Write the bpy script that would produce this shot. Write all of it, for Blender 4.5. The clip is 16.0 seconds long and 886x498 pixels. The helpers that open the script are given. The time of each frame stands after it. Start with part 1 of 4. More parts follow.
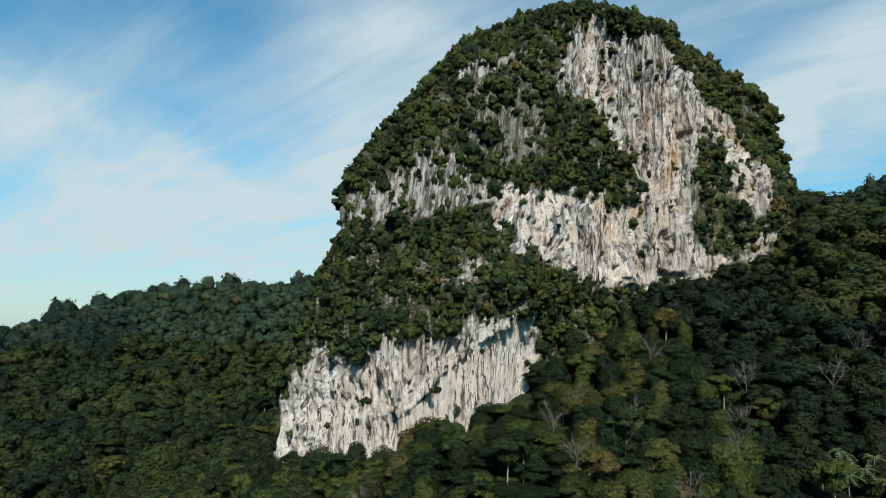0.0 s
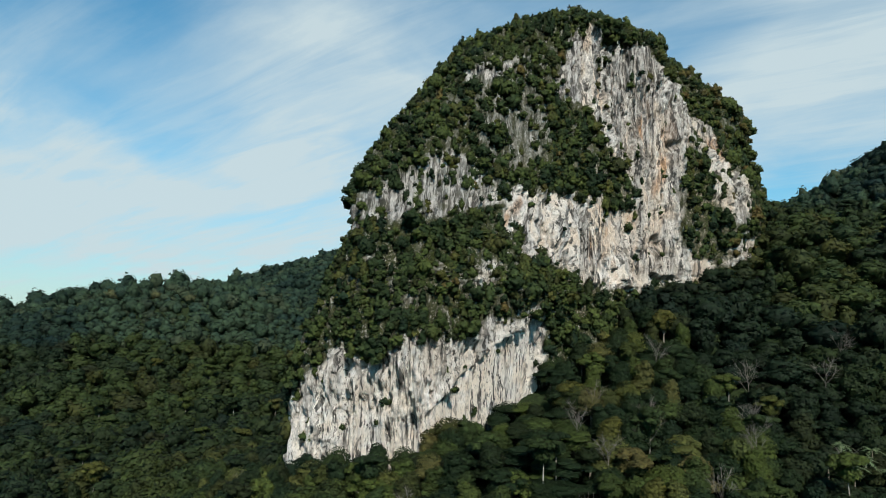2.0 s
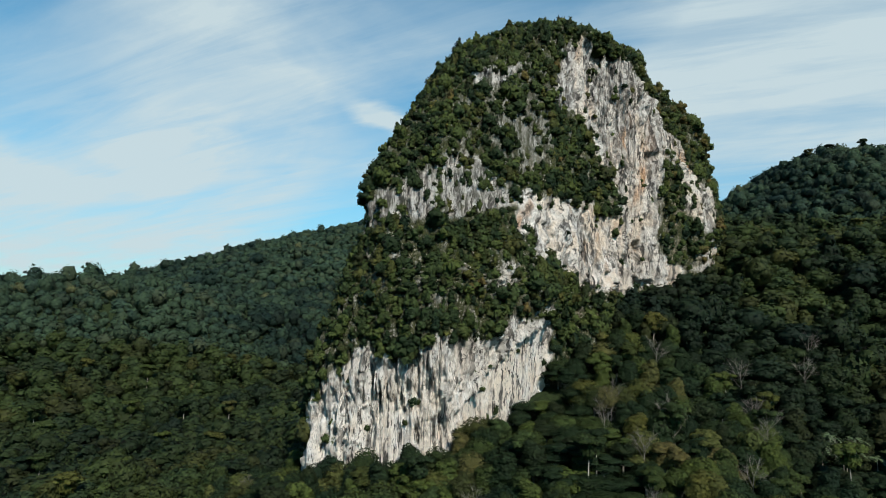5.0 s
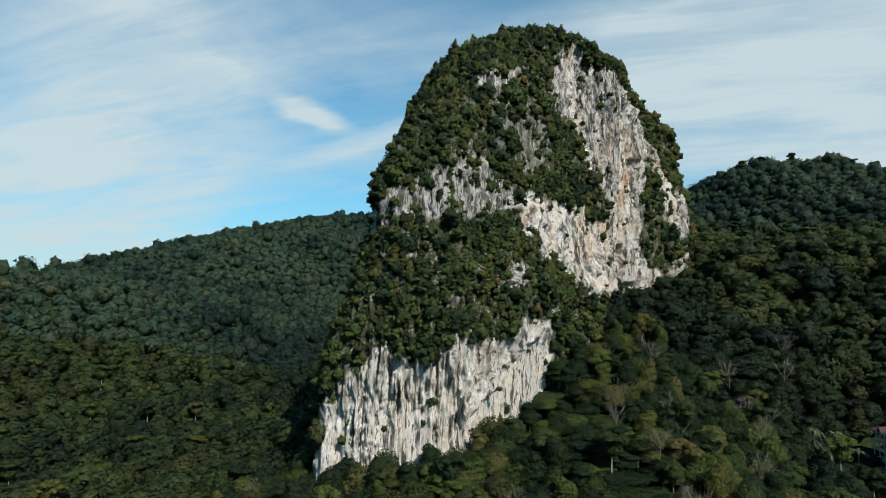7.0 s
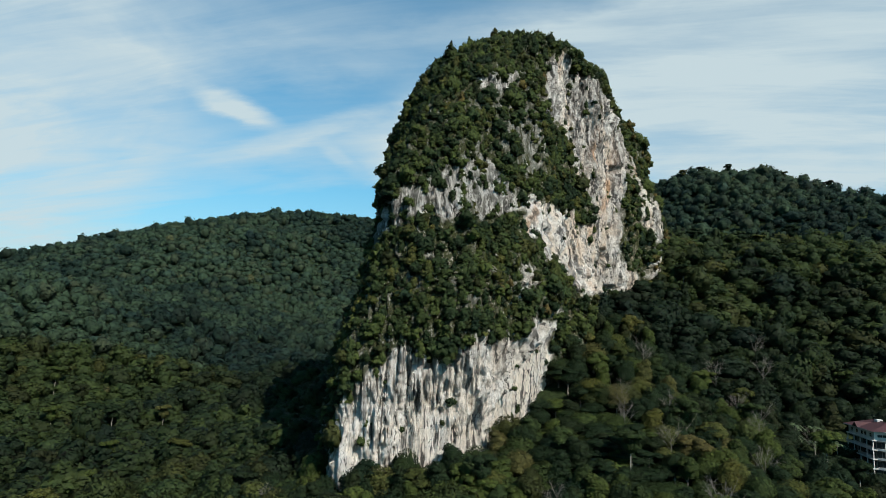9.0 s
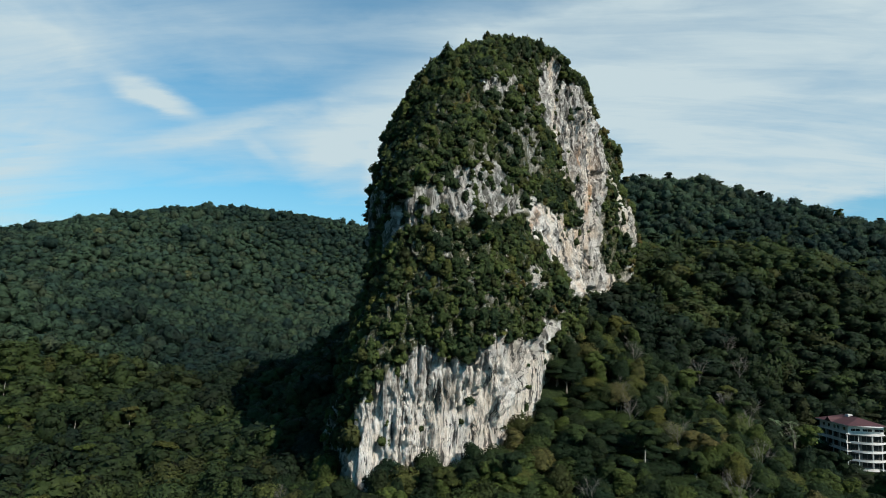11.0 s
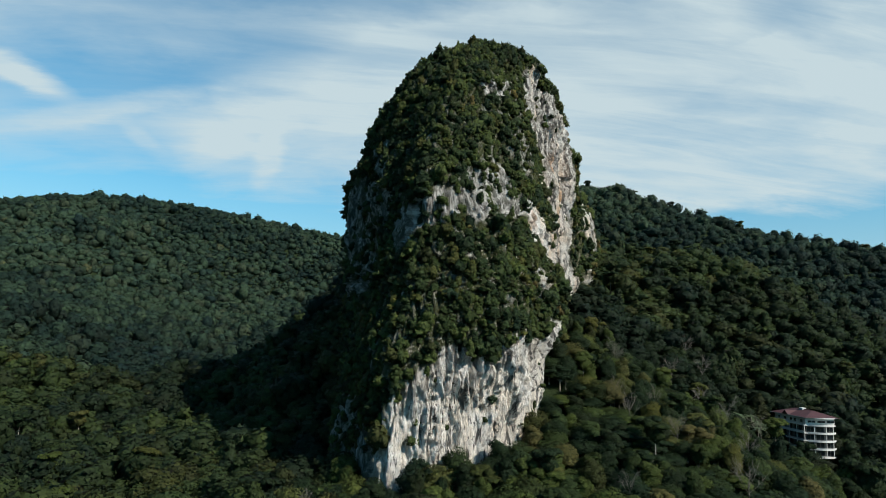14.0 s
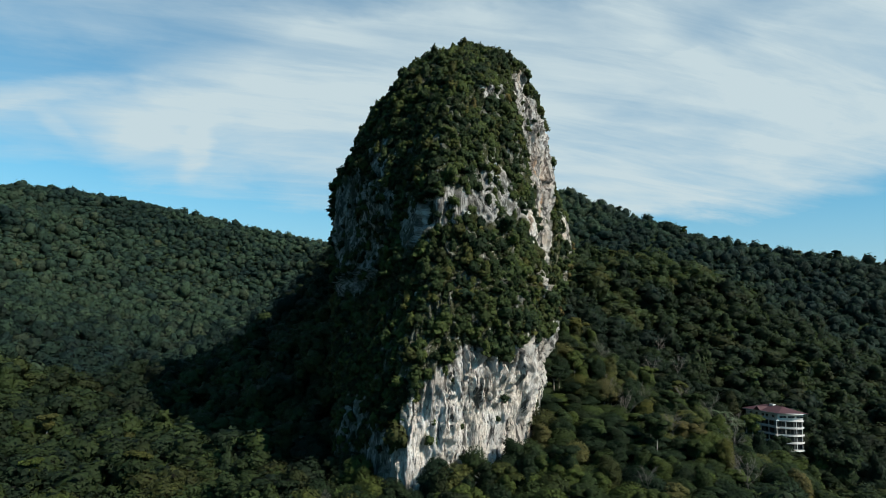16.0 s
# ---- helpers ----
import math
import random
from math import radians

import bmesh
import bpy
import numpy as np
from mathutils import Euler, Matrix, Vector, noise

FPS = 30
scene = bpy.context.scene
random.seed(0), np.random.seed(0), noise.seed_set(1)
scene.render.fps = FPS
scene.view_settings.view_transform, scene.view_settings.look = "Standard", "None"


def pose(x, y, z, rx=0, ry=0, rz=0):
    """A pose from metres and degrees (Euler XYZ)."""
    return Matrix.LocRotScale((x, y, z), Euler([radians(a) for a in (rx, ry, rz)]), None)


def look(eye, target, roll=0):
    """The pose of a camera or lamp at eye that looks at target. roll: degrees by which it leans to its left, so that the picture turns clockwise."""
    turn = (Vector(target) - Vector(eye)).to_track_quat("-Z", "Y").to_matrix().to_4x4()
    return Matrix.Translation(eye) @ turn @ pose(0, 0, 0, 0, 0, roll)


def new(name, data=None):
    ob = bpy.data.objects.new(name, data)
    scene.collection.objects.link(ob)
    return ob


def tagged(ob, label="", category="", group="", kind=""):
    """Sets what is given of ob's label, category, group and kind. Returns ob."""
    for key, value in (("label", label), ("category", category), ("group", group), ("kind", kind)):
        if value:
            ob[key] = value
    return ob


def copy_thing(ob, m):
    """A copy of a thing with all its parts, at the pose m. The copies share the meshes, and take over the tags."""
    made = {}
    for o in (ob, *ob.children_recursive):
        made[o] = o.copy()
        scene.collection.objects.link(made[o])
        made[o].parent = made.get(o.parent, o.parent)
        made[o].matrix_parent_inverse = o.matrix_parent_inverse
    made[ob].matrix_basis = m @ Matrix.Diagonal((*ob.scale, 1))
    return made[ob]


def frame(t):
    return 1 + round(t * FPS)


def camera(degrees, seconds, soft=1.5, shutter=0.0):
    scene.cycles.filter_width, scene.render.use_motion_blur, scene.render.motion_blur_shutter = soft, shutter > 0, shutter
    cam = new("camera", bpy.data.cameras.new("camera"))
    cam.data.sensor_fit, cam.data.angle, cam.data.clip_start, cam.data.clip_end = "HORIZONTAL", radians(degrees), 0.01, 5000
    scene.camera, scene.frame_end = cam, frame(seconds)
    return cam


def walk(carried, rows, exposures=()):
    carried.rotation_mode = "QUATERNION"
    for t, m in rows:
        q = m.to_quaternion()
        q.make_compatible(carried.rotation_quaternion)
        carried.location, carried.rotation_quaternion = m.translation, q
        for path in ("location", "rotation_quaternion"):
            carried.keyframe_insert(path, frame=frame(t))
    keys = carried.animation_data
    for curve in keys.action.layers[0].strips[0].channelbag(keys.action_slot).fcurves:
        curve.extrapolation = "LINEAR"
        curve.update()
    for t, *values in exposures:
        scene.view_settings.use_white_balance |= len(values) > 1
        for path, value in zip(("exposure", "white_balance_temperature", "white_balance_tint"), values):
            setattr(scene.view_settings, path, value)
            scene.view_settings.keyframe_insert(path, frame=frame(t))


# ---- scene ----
cam = camera(68.5, 16.0, 0.85)
METRES, EYE, TILT, LEAN, TURN = 200.0, 64.0, 0.0, 0.0, 0.0
ROWS = [
    (0.0, 0.0, 0.0, 0.0, -0.09, 6.79, -0.73),
    (0.5, -0.0305, -0.0001, -0.0003, -1.61, 6.82, -0.79),
    (1.0, -0.0637, 0.0008, -0.0007, -3.26, 6.86, -0.85),
    (1.5, -0.0943, 0.0026, -0.0011, -4.79, 6.9, -0.9),
    (2.0, -0.1272, 0.0054, -0.0017, -6.46, 6.91, -0.96),
    (2.5, -0.1575, 0.009, -0.0022, -8.0, 6.92, -1.03),
    (3.0, -0.1902, 0.0137, -0.003, -9.67, 6.96, -1.09),
    (3.5, -0.2205, 0.0189, -0.0034, -11.23, 6.96, -1.16),
    (4.0, -0.2528, 0.0255, -0.0044, -12.9, 7.01, -1.22),
    (6.5, -0.4053, 0.0694, -0.0078, -21.07, 7.18, -1.5),
    (7.0, -0.4363, 0.0812, -0.0088, -22.8, 7.24, -1.56),
    (7.5, -0.4647, 0.0928, -0.0097, -24.39, 7.3, -1.59),
    (8.0, -0.4952, 0.1063, -0.0107, -26.1, 7.36, -1.63),
    (8.5, -0.5229, 0.1195, -0.0119, -27.68, 7.43, -1.67),
    (11.0, -0.6615, 0.2, -0.0176, -35.91, 7.66, -1.97),
    (11.5, -0.6864, 0.2174, -0.0188, -37.48, 7.72, -2.02),
    (12.0, -0.7127, 0.2369, -0.0201, -39.2, 7.8, -2.09),
    (12.5, -0.7363, 0.2555, -0.0213, -40.78, 7.87, -2.1),
    (13.0, -0.761, 0.276, -0.0226, -42.44, 7.92, -2.11),
    (13.5, -0.7826, 0.2949, -0.0238, -43.94, 7.95, -2.13),
    (14.0, -0.8043, 0.3151, -0.025, -45.5, 8.0, -2.16),
    (14.5, -0.8237, 0.3341, -0.026, -46.91, 8.08, -2.16),
    (15.0, -0.8453, 0.3558, -0.0272, -48.51, 8.13, -2.17),
    (15.5, -0.8649, 0.3761, -0.0282, -49.99, 8.18, -2.2),
    (16.0, -0.8841, 0.3969, -0.0294, -51.47, 8.21, -2.22),
]
walk(cam, [(t, pose(0, 0, EYE, TILT, LEAN, TURN) @ pose(METRES * x, METRES * y, METRES * z, 90 + pitch, roll, yaw)) for t, x, y, z, yaw, pitch, roll in ROWS])

# ---- world and sun ----
SUN_AZ, SUN_EL = 176.0, 40.0            # degrees clockwise from +y, degrees up
SUN_WAY = Vector((math.sin(radians(SUN_AZ)) * math.cos(radians(SUN_EL)), math.cos(radians(SUN_AZ)) * math.cos(radians(SUN_EL)), math.sin(radians(SUN_EL))))
lamp = bpy.data.lights.new("sun", "SUN")
lamp.energy, lamp.angle, lamp.color = 7.2, radians(0.53), (1.0, 0.93, 0.83)
sun = new("sun", lamp)
sun.matrix_world = look(SUN_WAY * 1000, (0, 0, 0))
scene.view_settings.exposure = 0.0


def sky_world():
    w = bpy.data.worlds.new("sky")
    w.use_nodes = True
    scene.world = w
    nt = w.node_tree
    nt.nodes.clear()
    N, L = nt.nodes.new, nt.links.new

    def math_(op, a, b=None, clamp=False):
        n = N("ShaderNodeMath")
        n.operation, n.use_clamp = op, clamp
        for k, v in enumerate((a, b)):
            if v is None:
                continue
            if isinstance(v, (int, float)):
                n.inputs[k].default_value = v
            else:
                L(v, n.inputs[k])
        return n.outputs[0]

    def ramp(v, a, b, lo=0.0, hi=1.0):
        n = N("ShaderNodeMapRange")
        n.interpolation_type = "SMOOTHSTEP"
        L(v, n.inputs[0])
        for k, x in zip((1, 2, 3, 4), (a, b, lo, hi)):
            n.inputs[k].default_value = x
        return n.outputs[0]

    sky = N("ShaderNodeTexSky")
    sky.sky_type, sky.sun_disc = "NISHITA", False
    sky.sun_elevation, sky.sun_rotation = radians(SUN_EL), radians(SUN_AZ)
    sky.air_density, sky.dust_density, sky.ozone_density = 1.0, 0.3, 0.6
    co = N("ShaderNodeTexCoord")
    sep = N("ShaderNodeSeparateXYZ")
    L(co.outputs["Generated"], sep.inputs[0])
    up = math_("MAXIMUM", sep.outputs[2], 0.0)
    den = math_("ADD", up, 0.16)
    u, v = math_("DIVIDE", sep.outputs[0], den), math_("DIVIDE", sep.outputs[1], den)
    ca, sa = math.cos(radians(CLOUD_TURN)), math.sin(radians(CLOUD_TURN))
    along = math_("ADD", math_("MULTIPLY", u, ca), math_("MULTIPLY", v, sa))
    across = math_("SUBTRACT", math_("MULTIPLY", v, ca), math_("MULTIPLY", u, sa))

    def layer(sa_, sc_, z, scale, detail, rough, distort):
        c = N("ShaderNodeCombineXYZ")
        L(math_("MULTIPLY", along, sa_), c.inputs[0])
        L(math_("MULTIPLY", across, sc_), c.inputs[1])
        c.inputs[2].default_value = z
        n = N("ShaderNodeTexNoise")
        L(c.outputs[0], n.inputs["Vector"])
        n.inputs["Scale"].default_value, n.inputs["Detail"].default_value = scale, detail
        n.inputs["Roughness"].default_value, n.inputs["Distortion"].default_value = rough, distort
        return n.outputs[0]

    wisps = ramp(layer(0.45, 1.0, 7.7, 1.8, 9, 0.56, 0.6), 0.36, 0.66)
    fine = ramp(layer(0.35, 1.0, 1.3, 4.5, 9, 0.6, 0.5), 0.3, 0.72)
    # the cirrus banks, in degrees round the compass and up, bent by noise
    az = math_("MULTIPLY", math_("ARCTAN2", sep.outputs[0], sep.outputs[1]), 57.2958)
    el = math_("MULTIPLY", math_("ARCSINE", sep.outputs[2]), 57.2958)
    bend = layer(0.8, 1.0, 5.0, 1.3, 4, 0.55, 0.4)
    curl = layer(0.7, 1.0, 9.0, 3.2, 5, 0.6, 0.3)
    ruffle = layer(0.5, 1.0, 4.0, 9.0, 6, 0.65, 0.3)

    def bent(amount_az, amount_el, by_az, by_el):
        c = N("ShaderNodeCombineXYZ")
        L(math_("ADD", az, math_("MULTIPLY", math_("SUBTRACT", by_az, 0.5), amount_az)), c.inputs[0])
        L(math_("ADD", el, math_("MULTIPLY", math_("SUBTRACT", by_el, 0.5), amount_el)), c.inputs[1])
        return c

    wide, narrow = bent(12.0, 6.5, bend, curl), bent(3.0, 1.6, curl, ruffle)
    banks = None
    for a, e, ra, re, slant, amount in CIRRUS + CIRRUS_EAST + STREAKS:
        place = narrow if (a, e, ra, re, slant, amount) in STREAKS else wide
        mp, gr = N("ShaderNodeMapping"), N("ShaderNodeTexGradient")
        mp.vector_type, gr.gradient_type = "TEXTURE", "SPHERICAL"
        mp.inputs["Location"].default_value, mp.inputs["Rotation"].default_value, mp.inputs["Scale"].default_value = (a, e, 0), (0, 0, radians(slant)), (ra * 2, re * 2, 1)
        L(place.outputs[0], mp.inputs[0])
        L(mp.outputs[0], gr.inputs[0])
        one = math_("MULTIPLY", ramp(gr.outputs["Fac"], 0.0, 0.75), amount)
        banks = one if banks is None else math_("ADD", banks, one)
    fibre = ramp(layer(0.16, 1.0, 2.6, 7.0, 8, 0.62, 0.7), 0.34, 0.68)
    texture = math_("ADD", math_("ADD", math_("MULTIPLY", wisps, 0.42), math_("MULTIPLY", fine, 0.22)), math_("MULTIPLY", fibre, 0.24))
    mask = math_("MULTIPLY", math_("MINIMUM", banks, 1.15), math_("ADD", math_("MULTIPLY", texture, 0.58), 0.46))
    front = math_("MULTIPLY", ramp(az, -75.0, -40.0), ramp(az, 95.0, 130.0, 1.0, 0.0))
    mask = math_("ADD", mask, math_("MULTIPLY", math_("MULTIPLY", texture, front), 0.34), True)
    # thin cirrus low in the sky, clear overhead, a milky band along the horizon
    mask = math_("MULTIPLY", mask, ramp(sep.outputs[2], 0.5, 0.75, 1.0, 0.03))
    mask = math_("MAXIMUM", mask, math_("MULTIPLY", ramp(sep.outputs[2], -0.02, 0.3, 0.64, 0.08), math_("ADD", math_("MULTIPLY", front, 0.7), 0.3)))
    mask = math_("MULTIPLY", mask, 0.95)
    bg1, bg2, mix, out = N("ShaderNodeBackground"), N("ShaderNodeBackground"), N("ShaderNodeMixShader"), N("ShaderNodeOutputWorld")
    teal = N("ShaderNodeMix")
    teal.data_type, teal.blend_type = "RGBA", "MULTIPLY"
    teal.inputs[0].default_value = 1.0
    low = N("ShaderNodeMix")
    low.data_type = "RGBA"
    low.inputs[6].default_value, low.inputs[7].default_value = (0.5, 0.8, 0.87, 1), (0.34, 1.07, 1.22, 1)
    L(ramp(sep.outputs[2], 0.0, 0.22), low.inputs[0])
    L(low.outputs[2], teal.inputs[7])
    L(sky.outputs[0], teal.inputs[6])
    L(teal.outputs[2], bg1.inputs[0])
    bg1.inputs[1].default_value = 0.113
    bg2.inputs[0].default_value, bg2.inputs[1].default_value = (0.79, 0.95, 1.0, 1), 0.745
    L(mask, mix.inputs[0])
    L(bg1.outputs[0], mix.inputs[1])
    L(bg2.outputs[0], mix.inputs[2])
    L(mix.outputs[0], out.inputs[0])


CLOUD_TURN = 140.0
# banks of cirrus and single streaks: degrees round the compass and up, half sizes, slant, amount
CIRRUS = (
    (-28, 12.5, 12, 3.2, -20, 0.85), (-18, 8, 9, 3, -18, 0.65), (-7, 18, 7.5, 10, 10, 0.85), (-30, 5, 14, 3, 0, 0.5), (-23, 18, 7, 4, -30, 0.5), (0, 14, 8, 6, 35, 0.6),
    (5, 24, 14, 3.5, 8, 0.55), (20, 15, 7, 1.8, 18, 0.35), (27, 14, 4, 2.0, -20, 0.3), (-36, 6, 9, 4, 0, 0.5), (45, 24.5, 10, 2.5, 10, 0.5), (33, 21, 9, 2, 20, 0.5), (31, 16.5, 6, 3, 25, 0.5), (38, 25, 16, 2, 6, 0.5),
    (47, 18, 10, 4.5, 10, 0.9))
CIRRUS_EAST = ((52, 28.5, 14, 3, 5, 0.6), (63, 25, 14, 3.0, 8, 0.75), (60, 18, 10, 6, 0, 0.95), (68, 15, 9, 2.5, -4, 0.75), (80, 19, 8, 4.5, 8, 1.2), (55, 23.5, 12, 1.6, 12, 0.5), (88, 21, 9, 5, 0, 1.1))
STREAKS = (
    (10.6, 18.2, 2.4, 0.7, -14, 0.85), (4, 20.5, 5, 0.7, -17, 0.2), (15, 16.3, 5.5, 0.7, 20, 0.4), (19.5, 14.9, 1.5, 0.5, -28, 0.28), (29.5, 14.8, 1.8, 0.8, 70, 0.45),
    (66.7, 23.0, 1.4, 0.7, 0, 1.0), (71.3, 23.1, 2.2, 0.7, 12, 1.0), (76, 21.8, 4, 1.0, 12, 0.5), (74, 16.4, 10, 0.6, 2, 0.35))
sky_world()


# ---- noise on arrays ----
def hashed(ix, iy, iz, seed):
    h = (ix * 374761393 + iy * 668265263 + iz * 2147483647 + seed * 974634777) & 0xFFFFFFFF
    h = ((h ^ (h >> 13)) * 1274126177) & 0xFFFFFFFF
    h = ((h ^ (h >> 16)) * 2246822519) & 0xFFFFFFFF
    return ((h ^ (h >> 15)) & 0xFFFFFF) / float(0xFFFFFF)


def value_noise(x, y, z, seed=0):
    x, y, z = np.broadcast_arrays(np.asarray(x, float), np.asarray(y, float), np.asarray(z, float))
    ix, iy, iz = (np.floor(a).astype(np.int64) for a in (x, y, z))
    fx, fy, fz = x - ix, y - iy, z - iz
    fx, fy, fz = (f * f * f * (f * (f * 6 - 15) + 10) for f in (fx, fy, fz))
    out = 0
    for dx in (0, 1):
        for dy in (0, 1):
            for dz in (0, 1):
                w = (fx if dx else 1 - fx) * (fy if dy else 1 - fy) * (fz if dz else 1 - fz)
                out = out + w * hashed(ix + dx, iy + dy, iz + dz, seed)
    return out * 2 - 1


def fbm(x, y, z, octaves=4, seed=0, gain=0.5):
    out, amp, tot = 0, 1.0, 0.0
    for k in range(octaves):
        f = 2.03 ** k
        out = out + amp * value_noise(x * f + 7.3 * k, y * f + 3.1 * k, z * f, seed + k)
        tot += amp
        amp *= gain
    return out / tot


def step_(x, a, b):
    t = np.clip((x - a) / (b - a), 0, 1)
    return t * t * (3 - 2 * t)


# ---- materials ----
def material(name):
    m = bpy.data.materials.new(name)
    m.use_nodes = True
    nt = m.node_tree
    return m, nt, nt.nodes["Principled BSDF"]


def upright_noise(nt, scale, detail, rough, squash, offset):
    """Noise along the face, drawn out up and down."""
    at, co, sep, mul, com, n = (nt.nodes.new("ShaderNode" + k) for k in ("Attribute", "TexCoord", "SeparateXYZ", "Math", "CombineXYZ", "TexNoise"))
    at.attribute_name = "run"
    mul.operation, mul.inputs[1].default_value, com.inputs[1].default_value = "MULTIPLY", squash, offset
    nt.links.new(co.outputs["Object"], sep.inputs[0])
    nt.links.new(sep.outputs[2], mul.inputs[0])
    nt.links.new(at.outputs["Fac"], com.inputs[0])
    nt.links.new(mul.outputs[0], com.inputs[2])
    nt.links.new(com.outputs[0], n.inputs["Vector"])
    n.inputs["Scale"].default_value, n.inputs["Detail"].default_value, n.inputs["Roughness"].default_value = scale, detail, rough
    return n.outputs[0]


def noise_node(nt, scale, detail=4, rough=0.55, stretch=(1, 1, 1), coord="Object"):
    co, mp, n = nt.nodes.new("ShaderNodeTexCoord"), nt.nodes.new("ShaderNodeMapping"), nt.nodes.new("ShaderNodeTexNoise")
    mp.inputs["Scale"].default_value = stretch
    nt.links.new(co.outputs[coord], mp.inputs[0])
    nt.links.new(mp.outputs[0], n.inputs["Vector"])
    n.inputs["Scale"].default_value, n.inputs["Detail"].default_value, n.inputs["Roughness"].default_value = scale, detail, rough
    return n.outputs[0]


def range_node(nt, v, a, b, lo=0.0, hi=1.0):
    n = nt.nodes.new("ShaderNodeMapRange")
    n.interpolation_type = "SMOOTHSTEP"
    nt.links.new(v, n.inputs[0])
    for k, x in zip((1, 2, 3, 4), (a, b, lo, hi)):
        n.inputs[k].default_value = x
    return n.outputs[0]


def mix_node(nt, f, a, b, blend="MIX"):
    n = nt.nodes.new("ShaderNodeMix")
    n.data_type, n.blend_type = "RGBA", blend
    for k, v in ((0, f), (6, a), (7, b)):
        if isinstance(v, (int, float)):
            n.inputs[k].default_value = v
        elif isinstance(v, tuple):
            n.inputs[k].default_value = (*v, 1)
        else:
            nt.links.new(v, n.inputs[k])
    return n.outputs[2]


def attr_node(nt, name):
    n = nt.nodes.new("ShaderNodeAttribute")
    n.attribute_name = name
    return n.outputs["Fac"]


def bump_node(nt, p, height, strength, distance):
    n = nt.nodes.new("ShaderNodeBump")
    n.inputs["Strength"].default_value, n.inputs["Distance"].default_value = strength, distance
    nt.links.new(height, n.inputs["Height"])
    nt.links.new(n.outputs[0], p.inputs["Normal"])


def rock_material():
    m, nt, p = material("limestone")
    streak = upright_noise(nt, 0.55, 6, 0.6, 0.06, 3.0)
    thin = upright_noise(nt, 1.5, 7, 0.66, 0.1, 11.0)
    drip = upright_noise(nt, 2.2, 6, 0.66, 0.22, 23.0)
    blot = noise_node(nt, 0.12, 5, 0.6)
    grain = noise_node(nt, 2.2, 6, 0.7)
    scratch = upright_noise(nt, 3.6, 5, 0.7, 0.16, 37.0)
    chips = noise_node(nt, 1.3, 7, 0.72, (1, 1, 0.45))
    c = mix_node(nt, range_node(nt, blot, 0.35, 0.65), (0.92, 0.9, 0.86), (0.89, 0.82, 0.72))
    tan = mix_node(nt, range_node(nt, blot, 0.4, 0.6), (0.79, 0.75, 0.69), (0.73, 0.63, 0.52))
    c = mix_node(nt, attr_node(nt, "cream"), c, tan)
    c = mix_node(nt, range_node(nt, streak, 0.55, 0.67, 0, 0.3), c, (0.36, 0.38, 0.39))
    c = mix_node(nt, range_node(nt, drip, 0.57, 0.66, 0, 0.4), c, (0.3, 0.29, 0.27))
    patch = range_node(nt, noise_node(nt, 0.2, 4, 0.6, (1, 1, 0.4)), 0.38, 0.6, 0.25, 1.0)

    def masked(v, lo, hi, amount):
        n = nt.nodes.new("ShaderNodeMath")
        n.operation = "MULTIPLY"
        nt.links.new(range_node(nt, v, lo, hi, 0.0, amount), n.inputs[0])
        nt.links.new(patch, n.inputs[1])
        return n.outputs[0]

    # near-black upright streaks and pits, by patches
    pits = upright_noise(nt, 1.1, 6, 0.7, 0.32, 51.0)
    c = mix_node(nt, attr_node(nt, "stain"), c, (0.58, 0.36, 0.21))
    # grey of weathering, and of the shade painted on the tower's far side
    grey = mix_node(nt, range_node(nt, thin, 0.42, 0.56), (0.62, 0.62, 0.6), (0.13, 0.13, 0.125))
    c = mix_node(nt, attr_node(nt, "weather_and_shade"), c, grey)
    c = mix_node(nt, range_node(nt, grain, 0.54, 0.62, 0.0, 0.2), c, (0.44, 0.43, 0.41), "MULTIPLY")
    c = mix_node(nt, range_node(nt, scratch, 0.57, 0.6, 0.0, 0.5), c, (0.36, 0.36, 0.35), "MULTIPLY")
    c = mix_node(nt, range_node(nt, chips, 0.58, 0.63, 0.0, 0.32), c, (0.42, 0.41, 0.39), "MULTIPLY")
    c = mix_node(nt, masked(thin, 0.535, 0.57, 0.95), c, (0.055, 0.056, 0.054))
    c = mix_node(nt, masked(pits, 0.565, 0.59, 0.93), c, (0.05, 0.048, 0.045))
    tuft = noise_node(nt, 0.9, 5, 0.65)
    # moss on the ledges, and a dark film that deepens the painted shade
    moss_and_shade = nt.nodes.new("ShaderNodeMath")
    moss_and_shade.operation = "MULTIPLY"
    nt.links.new(attr_node(nt, "overgrown"), moss_and_shade.inputs[0])
    nt.links.new(range_node(nt, tuft, 0.3, 0.5, 0.35, 1.0), moss_and_shade.inputs[1])
    c = mix_node(nt, moss_and_shade.outputs[0], c, mix_node(nt, range_node(nt, grain, 0.4, 0.6), (0.03, 0.04, 0.015), (0.07, 0.075, 0.03)))
    nt.links.new(c, p.inputs["Base Color"])
    p.inputs["Roughness"].default_value = 0.9
    p.inputs["Specular IOR Level"].default_value = 0.2
    h = nt.nodes.new("ShaderNodeMath")
    nt.links.new(drip, h.inputs[0])
    nt.links.new(grain, h.inputs[1])
    rugged = nt.nodes.new("ShaderNodeMath")
    rugged.operation = "SUBTRACT"
    nt.links.new(h.outputs[0], rugged.inputs[0])
    nt.links.new(chips, rugged.inputs[1])
    bump_node(nt, p, rugged.outputs[0], 1.0, 1.5)
    return m


